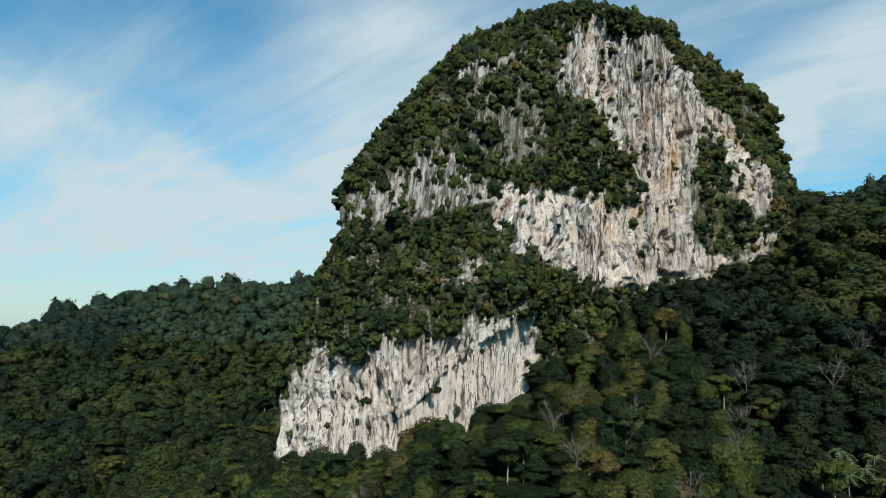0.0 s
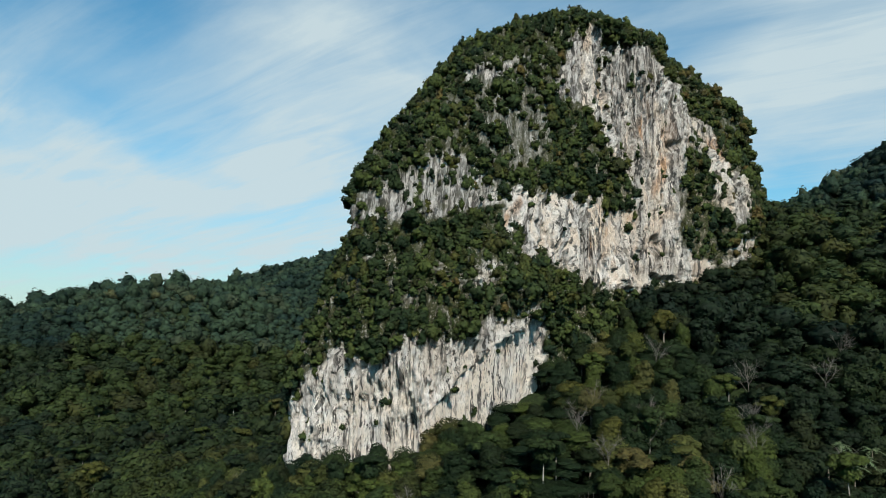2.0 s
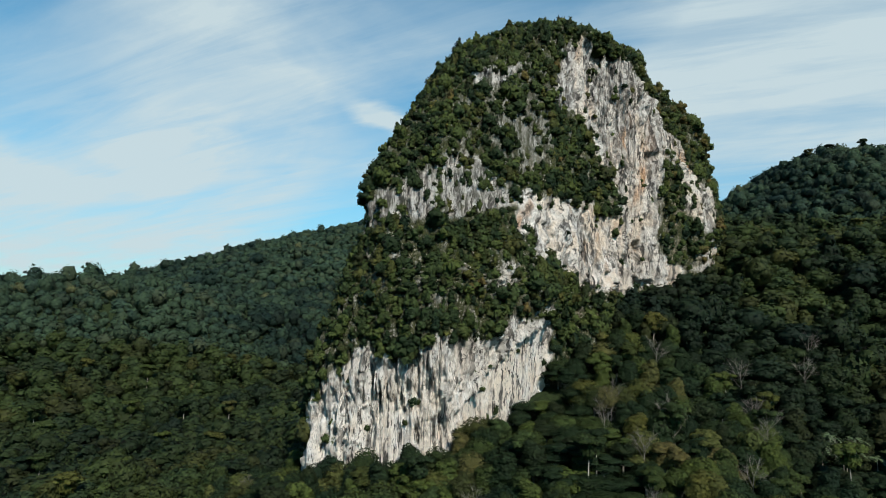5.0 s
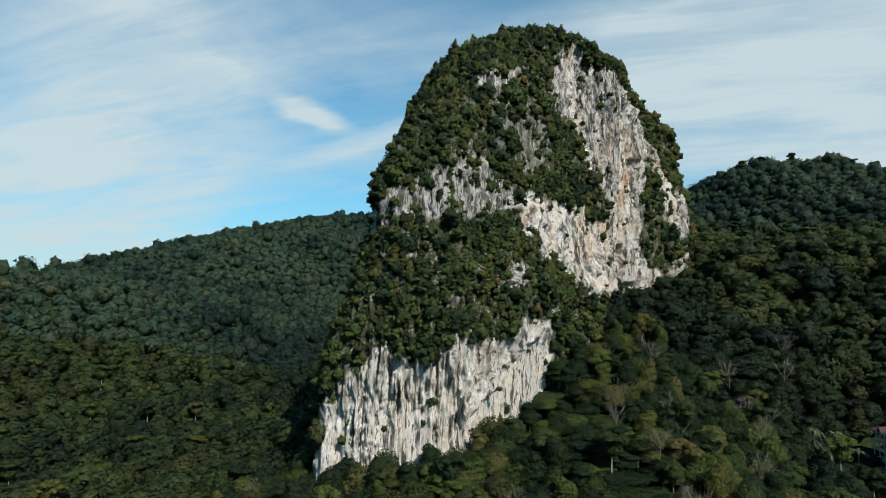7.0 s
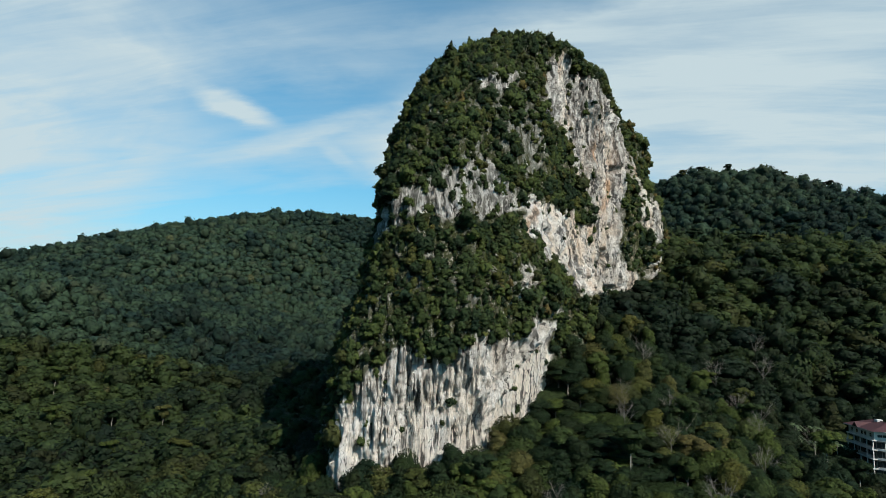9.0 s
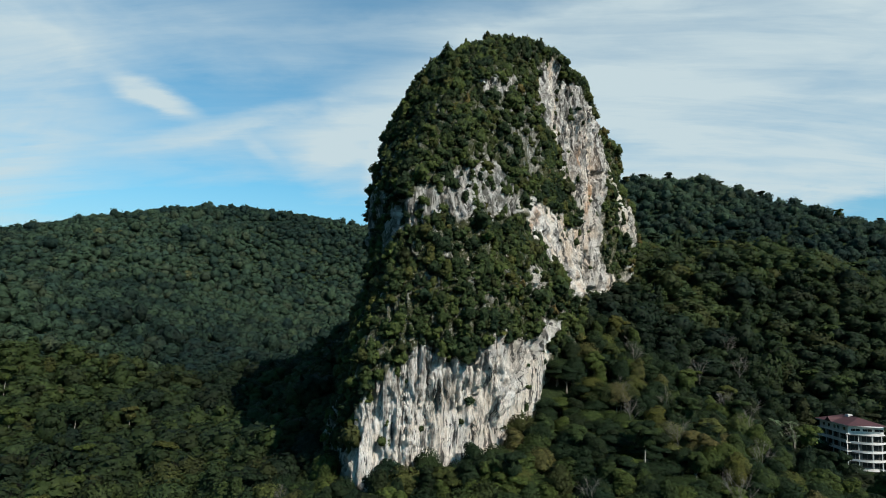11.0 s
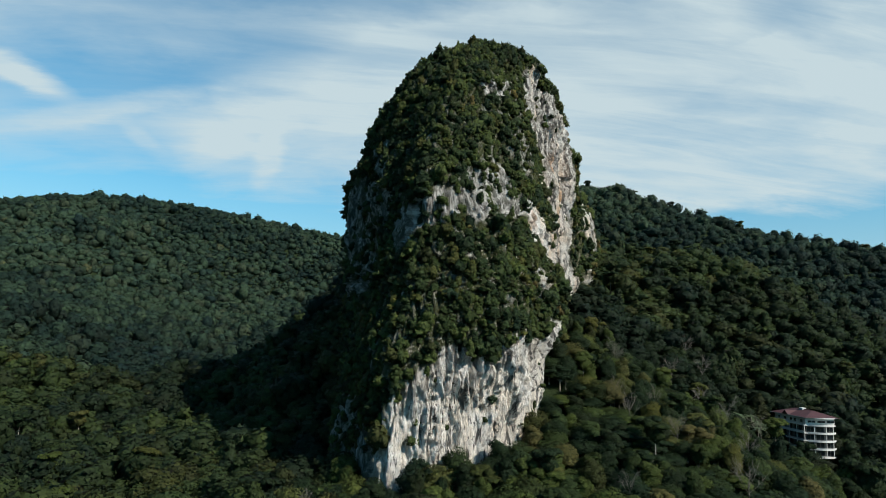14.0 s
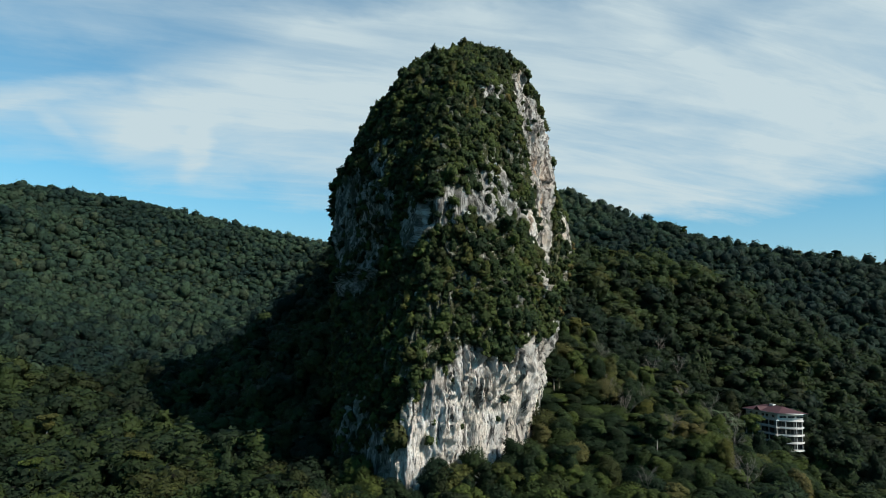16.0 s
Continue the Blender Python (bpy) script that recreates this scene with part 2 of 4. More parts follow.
def leaf_material(name, dark, light, warm, per_object, ragged, calm=1.0):
    """Leaves: from dark to light by tree, with a few trees turning warm, and each leaf a little different."""
    m, nt, p = material(name)
    if per_object:
        tint = nt.nodes.new("ShaderNodeObjectInfo").outputs["Random"]
        many, wrap = nt.nodes.new("ShaderNodeMath"), nt.nodes.new("ShaderNodeMath")
        many.operation, wrap.operation = "MULTIPLY", "FRACT"
        many.inputs[1].default_value = 17.31
        nt.links.new(tint, many.inputs[0])
        nt.links.new(many.outputs[0], wrap.inputs[0])
        hue = wrap.outputs[0]
    else:
        tint, hue = attr_node(nt, "tint"), attr_node(nt, "hue")
    leaf = nt.nodes.new("ShaderNodeNewGeometry").outputs["Random Per Island"]
    c = mix_node(nt, range_node(nt, tint, 0.0 if not per_object else 0.3, 0.96), dark, light)
    c = mix_node(nt, range_node(nt, hue, 0.0, 0.35, 0.65 * calm, 0.0), c, (0.72, 0.86, 1.25), "MULTIPLY")
    c = mix_node(nt, range_node(nt, hue, 0.72, 1.0, 0.0, calm), c, (1.35, 1.0, 1.0), "MULTIPLY")
    c = mix_node(nt, range_node(nt, tint, 0.9, 1.0, 0, 0.85), c, warm)
    c = mix_node(nt, range_node(nt, leaf, 0.0, 1.0, 0, 0.36 * calm), c, (0.35, 0.4, 0.35), "MULTIPLY")
    clumps = noise_node(nt, ragged * 0.3, 5, 0.65)
    c = mix_node(nt, range_node(nt, clumps, 0.38, 0.62, 0.75, 0.0), c, (0.56, 0.58, 0.62), "MULTIPLY")
    c = mix_node(nt, range_node(nt, clumps, 0.5, 0.7, 0.0, 0.8), c, (1.45, 1.4, 1.15), "MULTIPLY")
    nt.links.new(c, p.inputs["Base Color"])
    p.inputs["Roughness"].default_value = 0.65
    p.inputs["Specular IOR Level"].default_value = 0.1
    puff, turn, soft = nt.nodes.new("ShaderNodeAttribute"), nt.nodes.new("ShaderNodeVectorTransform"), nt.nodes.new("ShaderNodeBump")
    puff.attribute_name = "puff"
    turn.vector_type, turn.convert_from, turn.convert_to = "NORMAL", "OBJECT", "WORLD"
    nt.links.new(puff.outputs["Vector"], turn.inputs[0])
    nt.links.new(turn.outputs[0], soft.inputs["Normal"])
    nt.links.new(noise_node(nt, ragged * (0.8 if calm == 1.0 else 0.4), 4, 0.65), soft.inputs["Height"])
    soft.inputs["Strength"].default_value, soft.inputs["Distance"].default_value = 0.6 if calm == 1.0 else 1.0, 0.5 if calm == 1.0 else 1.6
    nt.links.new(soft.outputs[0], p.inputs["Normal"])
    gaps = noise_node(nt, ragged, 2, 0.5)
    cut = nt.nodes.new("ShaderNodeMath")
    cut.operation = "GREATER_THAN"
    cut.inputs[1].default_value = 0.3 + 0.09 * calm
    nt.links.new(gaps, cut.inputs[0])
    clear, lace = nt.nodes.new("ShaderNodeBsdfTransparent"), nt.nodes.new("ShaderNodeMixShader")
    t, mx, out = nt.nodes.new("ShaderNodeBsdfTranslucent"), nt.nodes.new("ShaderNodeMixShader"), nt.nodes["Material Output"]
    nt.links.new(c, t.inputs[0])
    mx.inputs[0].default_value = 0.2
    nt.links.new(p.outputs[0], mx.inputs[1])
    nt.links.new(t.outputs[0], mx.inputs[2])
    nt.links.new(cut.outputs[0], lace.inputs[0])
    nt.links.new(clear.outputs[0], lace.inputs[1])
    nt.links.new(mx.outputs[0], lace.inputs[2])
    nt.links.new(lace.outputs[0], out.inputs[0])
    return m


def plain_material(name, a, b, scale, rough, stretch=(1, 1, 1), bump=0.0):
    m, nt, p = material(name)
    n = noise_node(nt, scale, 5, 0.6, stretch)
    nt.links.new(mix_node(nt, range_node(nt, n, 0.3, 0.7), a, b), p.inputs["Base Color"])
    p.inputs["Roughness"].default_value = rough
    if bump:
        bump_node(nt, p, n, 0.6, bump)
    return m


ROCK = rock_material()
LEAF_FOREST = leaf_material("forest_leaves", (0.0105, 0.02, 0.01), (0.0345, 0.0515, 0.0155), (0.08, 0.078, 0.033), False, 2.0)
# far hills: the blue of distance haze is put into the leaf colour
LEAF_HILL_HAZE = leaf_material("hazy_hill_leaves", (0.012, 0.027, 0.02), (0.037, 0.064, 0.037), (0.075, 0.08, 0.036), False, 1.3, 0.8)
LEAF_TREE = leaf_material("tree_leaves", (0.015, 0.029, 0.012), (0.066, 0.09, 0.022), (0.1, 0.086, 0.035), True, 2.8)
LEAF_SHRUB = leaf_material("shrub_leaves", (0.0165, 0.031, 0.0125), (0.063, 0.085, 0.0235), (0.105, 0.074, 0.028), False, 2.4)
SOIL = plain_material("forest_floor", (0.01, 0.016, 0.007), (0.022, 0.034, 0.013), 0.7, 0.95, (1, 1, 1), 3.0)
SOIL.node_tree.nodes["Principled BSDF"].inputs["Specular IOR Level"].default_value = 0.05
BARK = plain_material("bark", (0.1, 0.09, 0.075), (0.2, 0.18, 0.15), 1.5, 0.9, (1, 1, 0.2), 0.05)


# ---- ground ----
HILLS = (
    (461, 494, 174, 149, 147, -0.13), (285, 1041, 190, 584, 310, -0.35), (-197, 545, 70, 151, 103, 0.53), (227, 233, 75, 81, 86, 0.07),
    (625, 141, 138, 230, 130, -0.7), (351, 1593, 265, 522, 311, -0.6), (130, 360, 104, 58, 141, -0.58), (328, 905, -94, 157, 246, -0.19))


def ground_height(x, y):
    x, y = np.asarray(x, float), np.asarray(y, float)
    z = -4.0 + 0 * x
    for cx, cy, a, sx, sy, r in HILLS:
        u, v = (x - cx) * math.cos(r) + (y - cy) * math.sin(r), -(x - cx) * math.sin(r) + (y - cy) * math.cos(r)
        z = z + a * np.exp(-0.5 * ((u / sx) ** 2 + (v / sy) ** 2))
    far = np.clip((np.hypot(x, y) - 300) / 700, 0, 1)
    return z + fbm(x / 90, y / 90, 0 * x, 3, 11) * (2.0 + 5.0 * far)


def mesh_from(name, verts, faces, mat, smooth=False):
    """A mesh from arrays: verts n x 3, faces m x 3 or m x 4."""
    verts, faces = np.asarray(verts, np.float32), np.asarray(faces, np.int32)
    k = faces.shape[1]
    me = bpy.data.meshes.new(name)
    me.vertices.add(len(verts))
    me.vertices.foreach_set("co", verts.ravel())
    me.loops.add(faces.size)
    me.loops.foreach_set("vertex_index", faces.ravel())
    me.polygons.add(len(faces))
    me.polygons.foreach_set("loop_start", np.arange(0, faces.size, k, dtype=np.int32))
    me.update(calc_edges=True)
    me.materials.append(mat)
    if smooth:
        me.shade_smooth()
    return me


def attribute(me, name, values, domain="POINT"):
    me.attributes.new(name, "FLOAT", domain).data.foreach_set("value", np.asarray(values, np.float32))


def part(name, me, parent, label=""):
    ob = new(name, me)
    ob.parent = parent
    return tagged(ob, label)


def grid_faces(rows, cols, wrap=False):
    i, j = np.meshgrid(np.arange(rows - 1), np.arange(cols if wrap else cols - 1), indexing="ij")
    j2 = (j + 1) % cols
    return np.stack([i * cols + j, i * cols + j2, (i + 1) * cols + j2, (i + 1) * cols + j], -1).reshape(-1, 4)


def build_ground():
    gx = np.concatenate([np.linspace(-4500, -600, 40), np.arange(-580, 900, 12.0), np.linspace(920, 4500, 40)])
    gy = np.concatenate([np.linspace(-4500, -300, 30), np.arange(-280, 800, 12.0), np.linspace(820, 2200, 70), np.linspace(2250, 4700, 25)])
    X, Y = np.meshgrid(gx, gy)
    V = np.stack([X, Y, ground_height(X, Y)], -1).reshape(-1, 3)
    ob = new("ground", mesh_from("ground", V, grid_faces(len(gy), len(gx)), SOIL, True))
    tagged(ob, "dark leaf-strewn forest floor rising into steep hills", "ground", kind="structure")


build_ground()

# ---- the limestone tower: plan radii in metres by height, round an axis that leans back ----
TOWER_ANGLES = np.array([1, 7, 14, 50, 110, 140, 165, 185, 200, 212, 224, 238, 254, 270, 287, 304, 320, 332, 342, 350, 356.0])
TOWER_FOOT = {
    30: (46.6, 47.1, 46.6, 44.1, 40, 38.5, 43.9, 62, 73.5, 85.5, 77.2, 68.1, 49.9, 36.3, 40.2, 36.1, 35.3, 33.2, 31.8, 33.8, 40.1),
    45: (58.4, 58.6, 55.3, 49.5, 43.4, 40.9, 44.8, 55.9, 72.1, 85.7, 77.2, 70.8, 53.6, 36, 36.2, 39, 36.1, 34, 35.6, 42.1, 52.6),
    60: (69.4, 70.2, 63.8, 54.6, 46.6, 43.3, 45.8, 51.9, 71, 85.7, 79.5, 72.9, 56.8, 38.5, 31.9, 40.6, 36.4, 34.7, 39.6, 50.8, 64.8),
    76: (77.9, 81.4, 71.5, 58.9, 49.4, 46, 46.8, 50.4, 67.5, 83.8, 83.5, 69.4, 58.9, 43.4, 29.9, 37.5, 35.8, 35.3, 43.7, 60.1, 75.7),
}
TOWER_WAIST = {
    92: (81.7, 91.1, 77.5, 61.6, 51.7, 48.9, 47.3, 52.4, 69.8, 83.1, 82.7, 62.1, 47, 37.3, 27.7, 33.5, 34.6, 36, 47.8, 70.1, 83.5),
    108: (80, 97.4, 81, 62.4, 52.6, 53, 47.8, 63.3, 71.8, 88.6, 75, 55.4, 42.5, 31.7, 26.5, 29.8, 33.2, 37.9, 52.5, 76.4, 85.8),
    124: (74.7, 97.5, 81.4, 61.3, 51.1, 58, 51.2, 64.5, 70.1, 86.4, 73, 51.8, 37.9, 28.5, 25.7, 26.8, 31.6, 39.9, 55.1, 68.3, 79.1),
    140: (71.7, 92.7, 78.7, 58.5, 47.2, 43.8, 54.8, 58.9, 62, 72.7, 63, 46.7, 33.7, 26.6, 24.8, 23.6, 29.7, 40.9, 51.9, 51.1, 67.2),
}
TOWER_HEAD = {
    155: (80.8, 85.9, 73.2, 54.6, 42.3, 36, 45.2, 50.8, 55.8, 60.2, 54.8, 40.4, 30, 25.1, 23, 19.7, 27.5, 40.1, 45.5, 42.3, 55.5),
    168: (61.7, 68.9, 65.8, 50.1, 37.5, 30.9, 31.8, 42.4, 44.9, 46.6, 39.1, 33.3, 26.6, 24, 23.4, 21.1, 25.6, 36.8, 40.1, 37.7, 43.3),
    180: (31.6, 48.7, 57.5, 45.5, 32.8, 26.9, 24.1, 21.4, 25.4, 27.6, 19.2, 26.2, 23, 22.8, 25, 24.7, 24.5, 32.8, 38, 34.3, 30.7),
}
TOWER_PLAN = {**TOWER_FOOT, **TOWER_WAIST, **TOWER_HEAD}
TOWER_TOP = 191.4

# where the rock stands bare: how bare, and an outline in degrees round the axis and metres up
BARE_PATCHES = (
    (1.0, ((200, 24), (210, 30), (211, 40), (213, 47), (216, 51), (220, 54), (224, 56), (229, 58), (233, 61), (238, 60), (243, 60), (247, 62), (251, 63), (257, 63), (260, 66), (262, 69), (266, 70), (271, 64), (275, 57), (273, 49), (267, 37), (257, 26), (229, 20), (205, 20))),
    (1.0, ((237, 111), (243, 110), (253, 107), (265, 111), (287, 110), (307, 108), (321, 112), (311, 120), (299, 128), (286, 137), (273, 145), (250, 147), (246, 152), (256, 163), (262, 173), (281, 177), (306, 173), (325, 178), (332, 172), (338, 162), (351, 160), (352, 150), (338, 132), (337, 121), (339, 111), (343, 101), (346, 91), (352, 84), (346, 78), (322, 77), (301, 76), (294, 80), (268, 81), (258, 87), (251, 88), (244, 93))),
    (0.85, ((350, 151), (354, 148), (355, 136), (353, 124), (350, 106), (346, 111), (344, 119), (342, 127), (340, 134))),
    (0.8, ((350, 88), (348, 97), (351, 104), (355, 101), (355, 88))),
    (0.5, ((203, 97), (209, 103), (216, 108), (219, 113), (223, 119), (227, 119), (232, 114), (238, 113), (243, 104), (236, 104), (234, 100), (229, 98), (224, 95), (219, 92), (211, 89), (204, 87))),
    (0.27, ((222, 156), (228, 162), (242, 163), (250, 153), (249, 140), (246, 126), (243, 113), (238, 112), (232, 116), (228, 124), (226, 138))),
    (0.62, ((132, 109), (150, 122), (161, 127), (173, 130), (190, 131), (198, 108), (199, 91), (196, 78), (177, 74), (142, 72), (130, 92))),
    (0.6, ((182, 30), (190, 42), (199, 42), (208, 36), (210, 22), (184, 20))),
    (0.75, ((218, 150), (232, 160), (231, 153), (221, 144))),
    (0.55, ((242, 86), (247, 84), (247, 70), (243, 70))),
)
# orange stains: degrees, metres up, half width, half height
RUST = ((292, 93, 2.0, 9), (334, 146, 1.6, 14), (331, 124, 3, 12), (322, 140, 1.2, 12), (316, 104, 1.6, 9), (260, 163, 4, 6), (353, 138, 3, 7), (326, 150, 2, 9), (244, 101, 1.6, 8))
# niches: degrees, metres up, half width, half height, depth
CAVES = ((345, 133, 3.4, 12, 4.0), (334, 137, 2.6, 4, 2.6), (326, 128, 2.0, 5, 2.2), (338, 98, 2.6, 8, 3.2), (299, 88, 2.2, 9, 3.2), (305, 84, 1.6, 6, 2.6), (343, 84, 4.5, 5, 4.0),
         (252, 97, 2.0, 5, 1.8), (225, 54, 3.6, 7, 2.6), (222, 40, 2.0, 11, 2.4), (236, 38, 1.8, 9, 2.2), (232, 55, 1.4, 7, 1.8), (248, 58, 1.6, 8, 1.8))


def tower_axis(z):
    return np.interp(z, [55, 125], [26, 50]), np.interp(z, [55, 125], [238, 250])


def depth_inside(x, y, outline):
    """How far places lie within an outline, negative outside."""
    d, odd = np.full(x.shape, 1e9), np.zeros(x.shape, bool)
    for (x0, y0), (x1, y1) in zip(outline, outline[1:] + outline[:1]):
        ex, ey = x1 - x0, y1 - y0
        t = np.clip(((x - x0) * ex + (y - y0) * ey) / max(ex * ex + ey * ey, 1e-9), 0, 1)
        d = np.minimum(d, np.hypot(x - x0 - t * ex, y - y0 - t * ey))
        if y0 != y1:
            odd ^= ((y0 > y) != (y1 > y)) & (x < x0 + (y - y0) / (y1 - y0) * ex)
    return np.where(odd, d, -d)


def bare(th, z):
    """How bare the rock is, from 0 (overgrown) to 1, by angle round the axis and height."""
    x, y = np.cos(np.radians(th)) * 75, np.sin(np.radians(th)) * 75
    zz = z + 6.0 * fbm(x / 7, y / 7, z / 14, 3, 140)
    tt = th + 3.0 * fbm(x / 7, y / 7, z / 22, 3, 150)
    b = 0.08 * np.ones(th.shape)
    for amount, outline in BARE_PATCHES:
        b = np.maximum(b, amount * step_(depth_inside(tt, zz, outline), -1.3, 1.8))
    # tufts on ledges of the bare walls
    tufts = step_(fbm(x / 3, y / 3, z / 4, 3, 160), 0.3, 0.42) * 0.45 * step_(z, 84, 94)
    return b * (1 - tufts * (b > 0.3))


def tower_radius(th, z):
    """Smoothed plan radius over a grid of angles (columns) and heights (rows)."""
    hs = np.array(list(TOWER_PLAN))
    plan = np.array(list(TOWER_PLAN.values()), float)
    by_height = np.stack([np.interp(z, hs, plan[:, k]) for k in range(plan.shape[1])], 1)
    ang = np.concatenate([TOWER_ANGLES - 360, TOWER_ANGLES, TOWER_ANGLES + 360])
    out = np.stack([1 / np.interp(th % 360, ang, np.tile(1 / row, 3)) for row in by_height])
    k = np.exp(-0.5 * (np.arange(-8, 9) / 3.5) ** 2)
    k /= k.sum()
    pad = np.pad(out, ((8, 8), (0, 0)), "edge")
    out = sum(w * pad[i:i + len(z)] for i, w in enumerate(k))
    pad = np.pad(out, ((0, 0), (4, 4)), "wrap")
    out = sum(pad[:, i:i + out.shape[1]] for i in range(9)) / 9
    cap = np.clip((TOWER_TOP - z) / (TOWER_TOP - 180), 0, 1) ** 0.7
    return out * np.where(z > 180, cap, 1)[:, None]


def broad_mean(a, rows, cols):
    """Running mean over a window of rows and columns."""
    for axis, n in ((0, rows), (1, cols)):
        p = np.pad(a, [(n, n + 1) if q == axis else (0, 0) for q in (0, 1)], "edge" if axis == 0 else "wrap")
        c = np.cumsum(p, axis)
        a = (np.take(c, np.arange(2 * n, 2 * n + a.shape[axis]), axis) - np.take(c, np.arange(0, a.shape[axis]), axis)) / (2 * n)
    return a


def terrace(n, k):
    """Noise cut into plates with short steps between them."""
    v = n * k
    return (np.floor(v) + step_(v - np.floor(v), 0.4, 0.6)) / k


def tower_shape():
    """The relief of the rock and what colours it, over a grid of angles and heights."""
    th = np.concatenate([np.arange(126, 205, 0.4), np.arange(205, 358, 0.2), np.arange(358, 378, 0.4), np.arange(378, 486, 2.5)])
    z = np.concatenate([np.arange(8, 24, 2.0), np.arange(24, 187.5, 0.45), TOWER_TOP - np.geomspace(3.8, 0.02, 14)])
    R = tower_radius(th, np.maximum(z, 26))
    ax, ay = tower_axis(z)
    TH, Z = np.meshgrid(th, z)
    c, s = np.cos(np.radians(TH)), np.sin(np.radians(TH))
    X, Y = ax[:, None] + R * c, ay[:, None] + R * s
    B = bare(TH, Z)
    # S runs level along the main faces and W into them, drawn out, so that ribs stand upright
    S, W = 0.96 * X - 0.29 * Y, (0.29 * X + 0.96 * Y) / 2.5
    rows, k = z < 79, int(np.argmin(np.abs(z - 55)))
    tx, ty = np.gradient(X[k]), np.gradient(Y[k])
    ln = np.maximum(np.hypot(tx, ty), 1e-6)
    S[rows], W[rows] = np.cumsum(ln)[None] + ((X[rows] - X[k]) * tx + (Y[rows] - Y[k]) * ty) / ln, 0.0
    side = (TH < 207) & (Z >= 79)
    S[side], W[side] = -(0.29 * X + 0.96 * Y)[side], (0.96 * X - 0.29 * Y)[side] / 2.5
    bend = fbm(S / 14, W / 14, Z / 30, 2, 15) * 1.0
    LC = (1 - step_(Z, 72, 84)) * (1 - step_(TH, 278, 290))
    SB = (S + bend) * (1 + 0.5 * LC)
    ZB = Z * (1 + 1.1 * LC)                    # the lower cliff is broken into shorter pieces
    # the slanting overhang across the lower cliff, and the smoother slab and scoops under it
    line = np.interp(TH, [238, 242, 246, 250, 254, 260, 263], [39, 45, 51, 55, 61, 66, 71])
    under = step_(line - Z, -0.2, 0.9) * step_(TH, 238, 243) * (1 - step_(TH, 265, 270))
    scoop = step_(42 + 8 * fbm(S / 6, W, Z / 30, 2, 12) - Z, -3, 4) * LC * step_(fbm(S / 5, W, Z / 22, 2, 13), -0.25, 0.1)
    calm = 1 - np.maximum(0.72 * under, 0.6 * scoop)
    low = fbm(X / 16, Y / 16, Z / 34, 2, 1) * 1.6
    n1 = fbm(SB / 5.0, W / 5.0, ZB / 60, 2, 20)
    n2 = fbm(SB / 2.0, W / 2.0, ZB / 24, 2, 30)
    n3 = fbm(S / 0.9, W / 0.9, Z / 11, 2, 35)
    gully = (0.25 - np.abs(fbm(SB / 12, W / 12, Z / 90, 2, 18))) * 4.0
    # sharp-crested ribs with hollows between them
    flute = (np.abs(n1) - 0.25) * 1.2 + (0.22 - np.abs(fbm(SB / 3.4, W / 3.4, ZB / 24, 2, 21))) * 1.5
    rib = (0.25 - np.abs(n2)) * (1.4 + 0.8 * LC)
    thin = (0.22 - np.abs(n3)) * (1.7 + 0.9 * LC)
    plates = terrace(fbm(SB / 4.2, W / 4.2, ZB / 26, 3, 61), 5) * (3.2 - 0.8 * LC) + terrace(fbm(SB / 1.6, W / 1.6, Z / 16, 2, 62), 4) * 1.5
    crack = -1.6 * (1 - step_(np.abs(fbm(SB / 4.5, W / 4.5, Z / 50, 2, 44)), 0.0, 0.045)) * step_(fbm(X / 9, Y / 9, Z / 12, 2, 45), -0.15, 0.1)
    crack = crack - 1.3 * (1 - step_(np.abs(fbm(SB / 2.4, W / 2.4, Z / 20, 2, 47)), 0.0, 0.06)) * step_(fbm(X / 6, Y / 6, Z / 11, 2, 48), 0.0, 0.2)
    grain = fbm(S / 0.7, W / 0.7, Z / 2.2, 2, 40) * 0.55
    pocket = step_(fbm(SB / 1.2, W / 1.2, Z / 6, 2, 50), 0.26, 0.33)
    # drapery: ribs end at ragged heights above a hollow
    hang = step_(fbm(SB / 1.6, W / 1.6, Z / 8, 2, 65), -0.01, 0.05) * (0.6 + 0.5 * step_(fbm(X / 9, Y / 9, Z / 9, 2, 66), -0.1, 0.2))
    rough = fbm(S / 1.1, W / 1.1, Z / 2.4, 2, 58) * 0.35
    F = (0.55 + 0.45 * B) * calm * (1 - 0.15 * LC)
    D = low + F * (gully * (1 - 0.3 * LC) + flute + rib + 0.9 * (hang - 0.5) + plates + thin + crack + grain + rough - 1.1 * pocket * (1 + 0.3 * LC))
    # small brows that shade the face under them
    brow = step_(fbm(S / 2.4, W / 2.4, Z / 2.4, 3, 52) + 0.12 * fbm(S / 12, W / 12, Z / 12, 2, 53), 0.2, 0.27)
    D = D - brow * F * 0.45
    D = D - broad_mean(D, 30, 60)
    D = D - 2.2 * under * (1 - 0.7 * step_(line - Z, 5, 22))
    # caves and niches: sharp brow above, fading out below
    for a0, z0, ra, rz, depth in CAVES:
        u, v = np.abs(TH - a0 + 0.8 * bend + 0.5 * n2) / ra, (Z - z0 + 1.5 * bend + 2.5 * n2) / rz
        D = D - depth * (1 - step_(u, 0.4, 1.0)) * np.where(v > 0, 1 - step_(v, 0.0, 0.25), 1 - step_(-v, 0.2, 1.0))
    D = D * np.clip((TOWER_TOP - Z) / 8, 0.1, 1)
    # push along the surface's own level normal
    ex, ey = np.roll(X, -1, 1) - np.roll(X, 1, 1), np.roll(Y, -1, 1) - np.roll(Y, 1, 1)
    size = np.maximum(np.hypot(ex, ey), 1e-6)
    near_top = step_(Z, TOWER_TOP - 14, TOWER_TOP - 4)
    nx, ny = ey / size * (1 - near_top) + c * near_top, -ex / size * (1 - near_top) + s * near_top
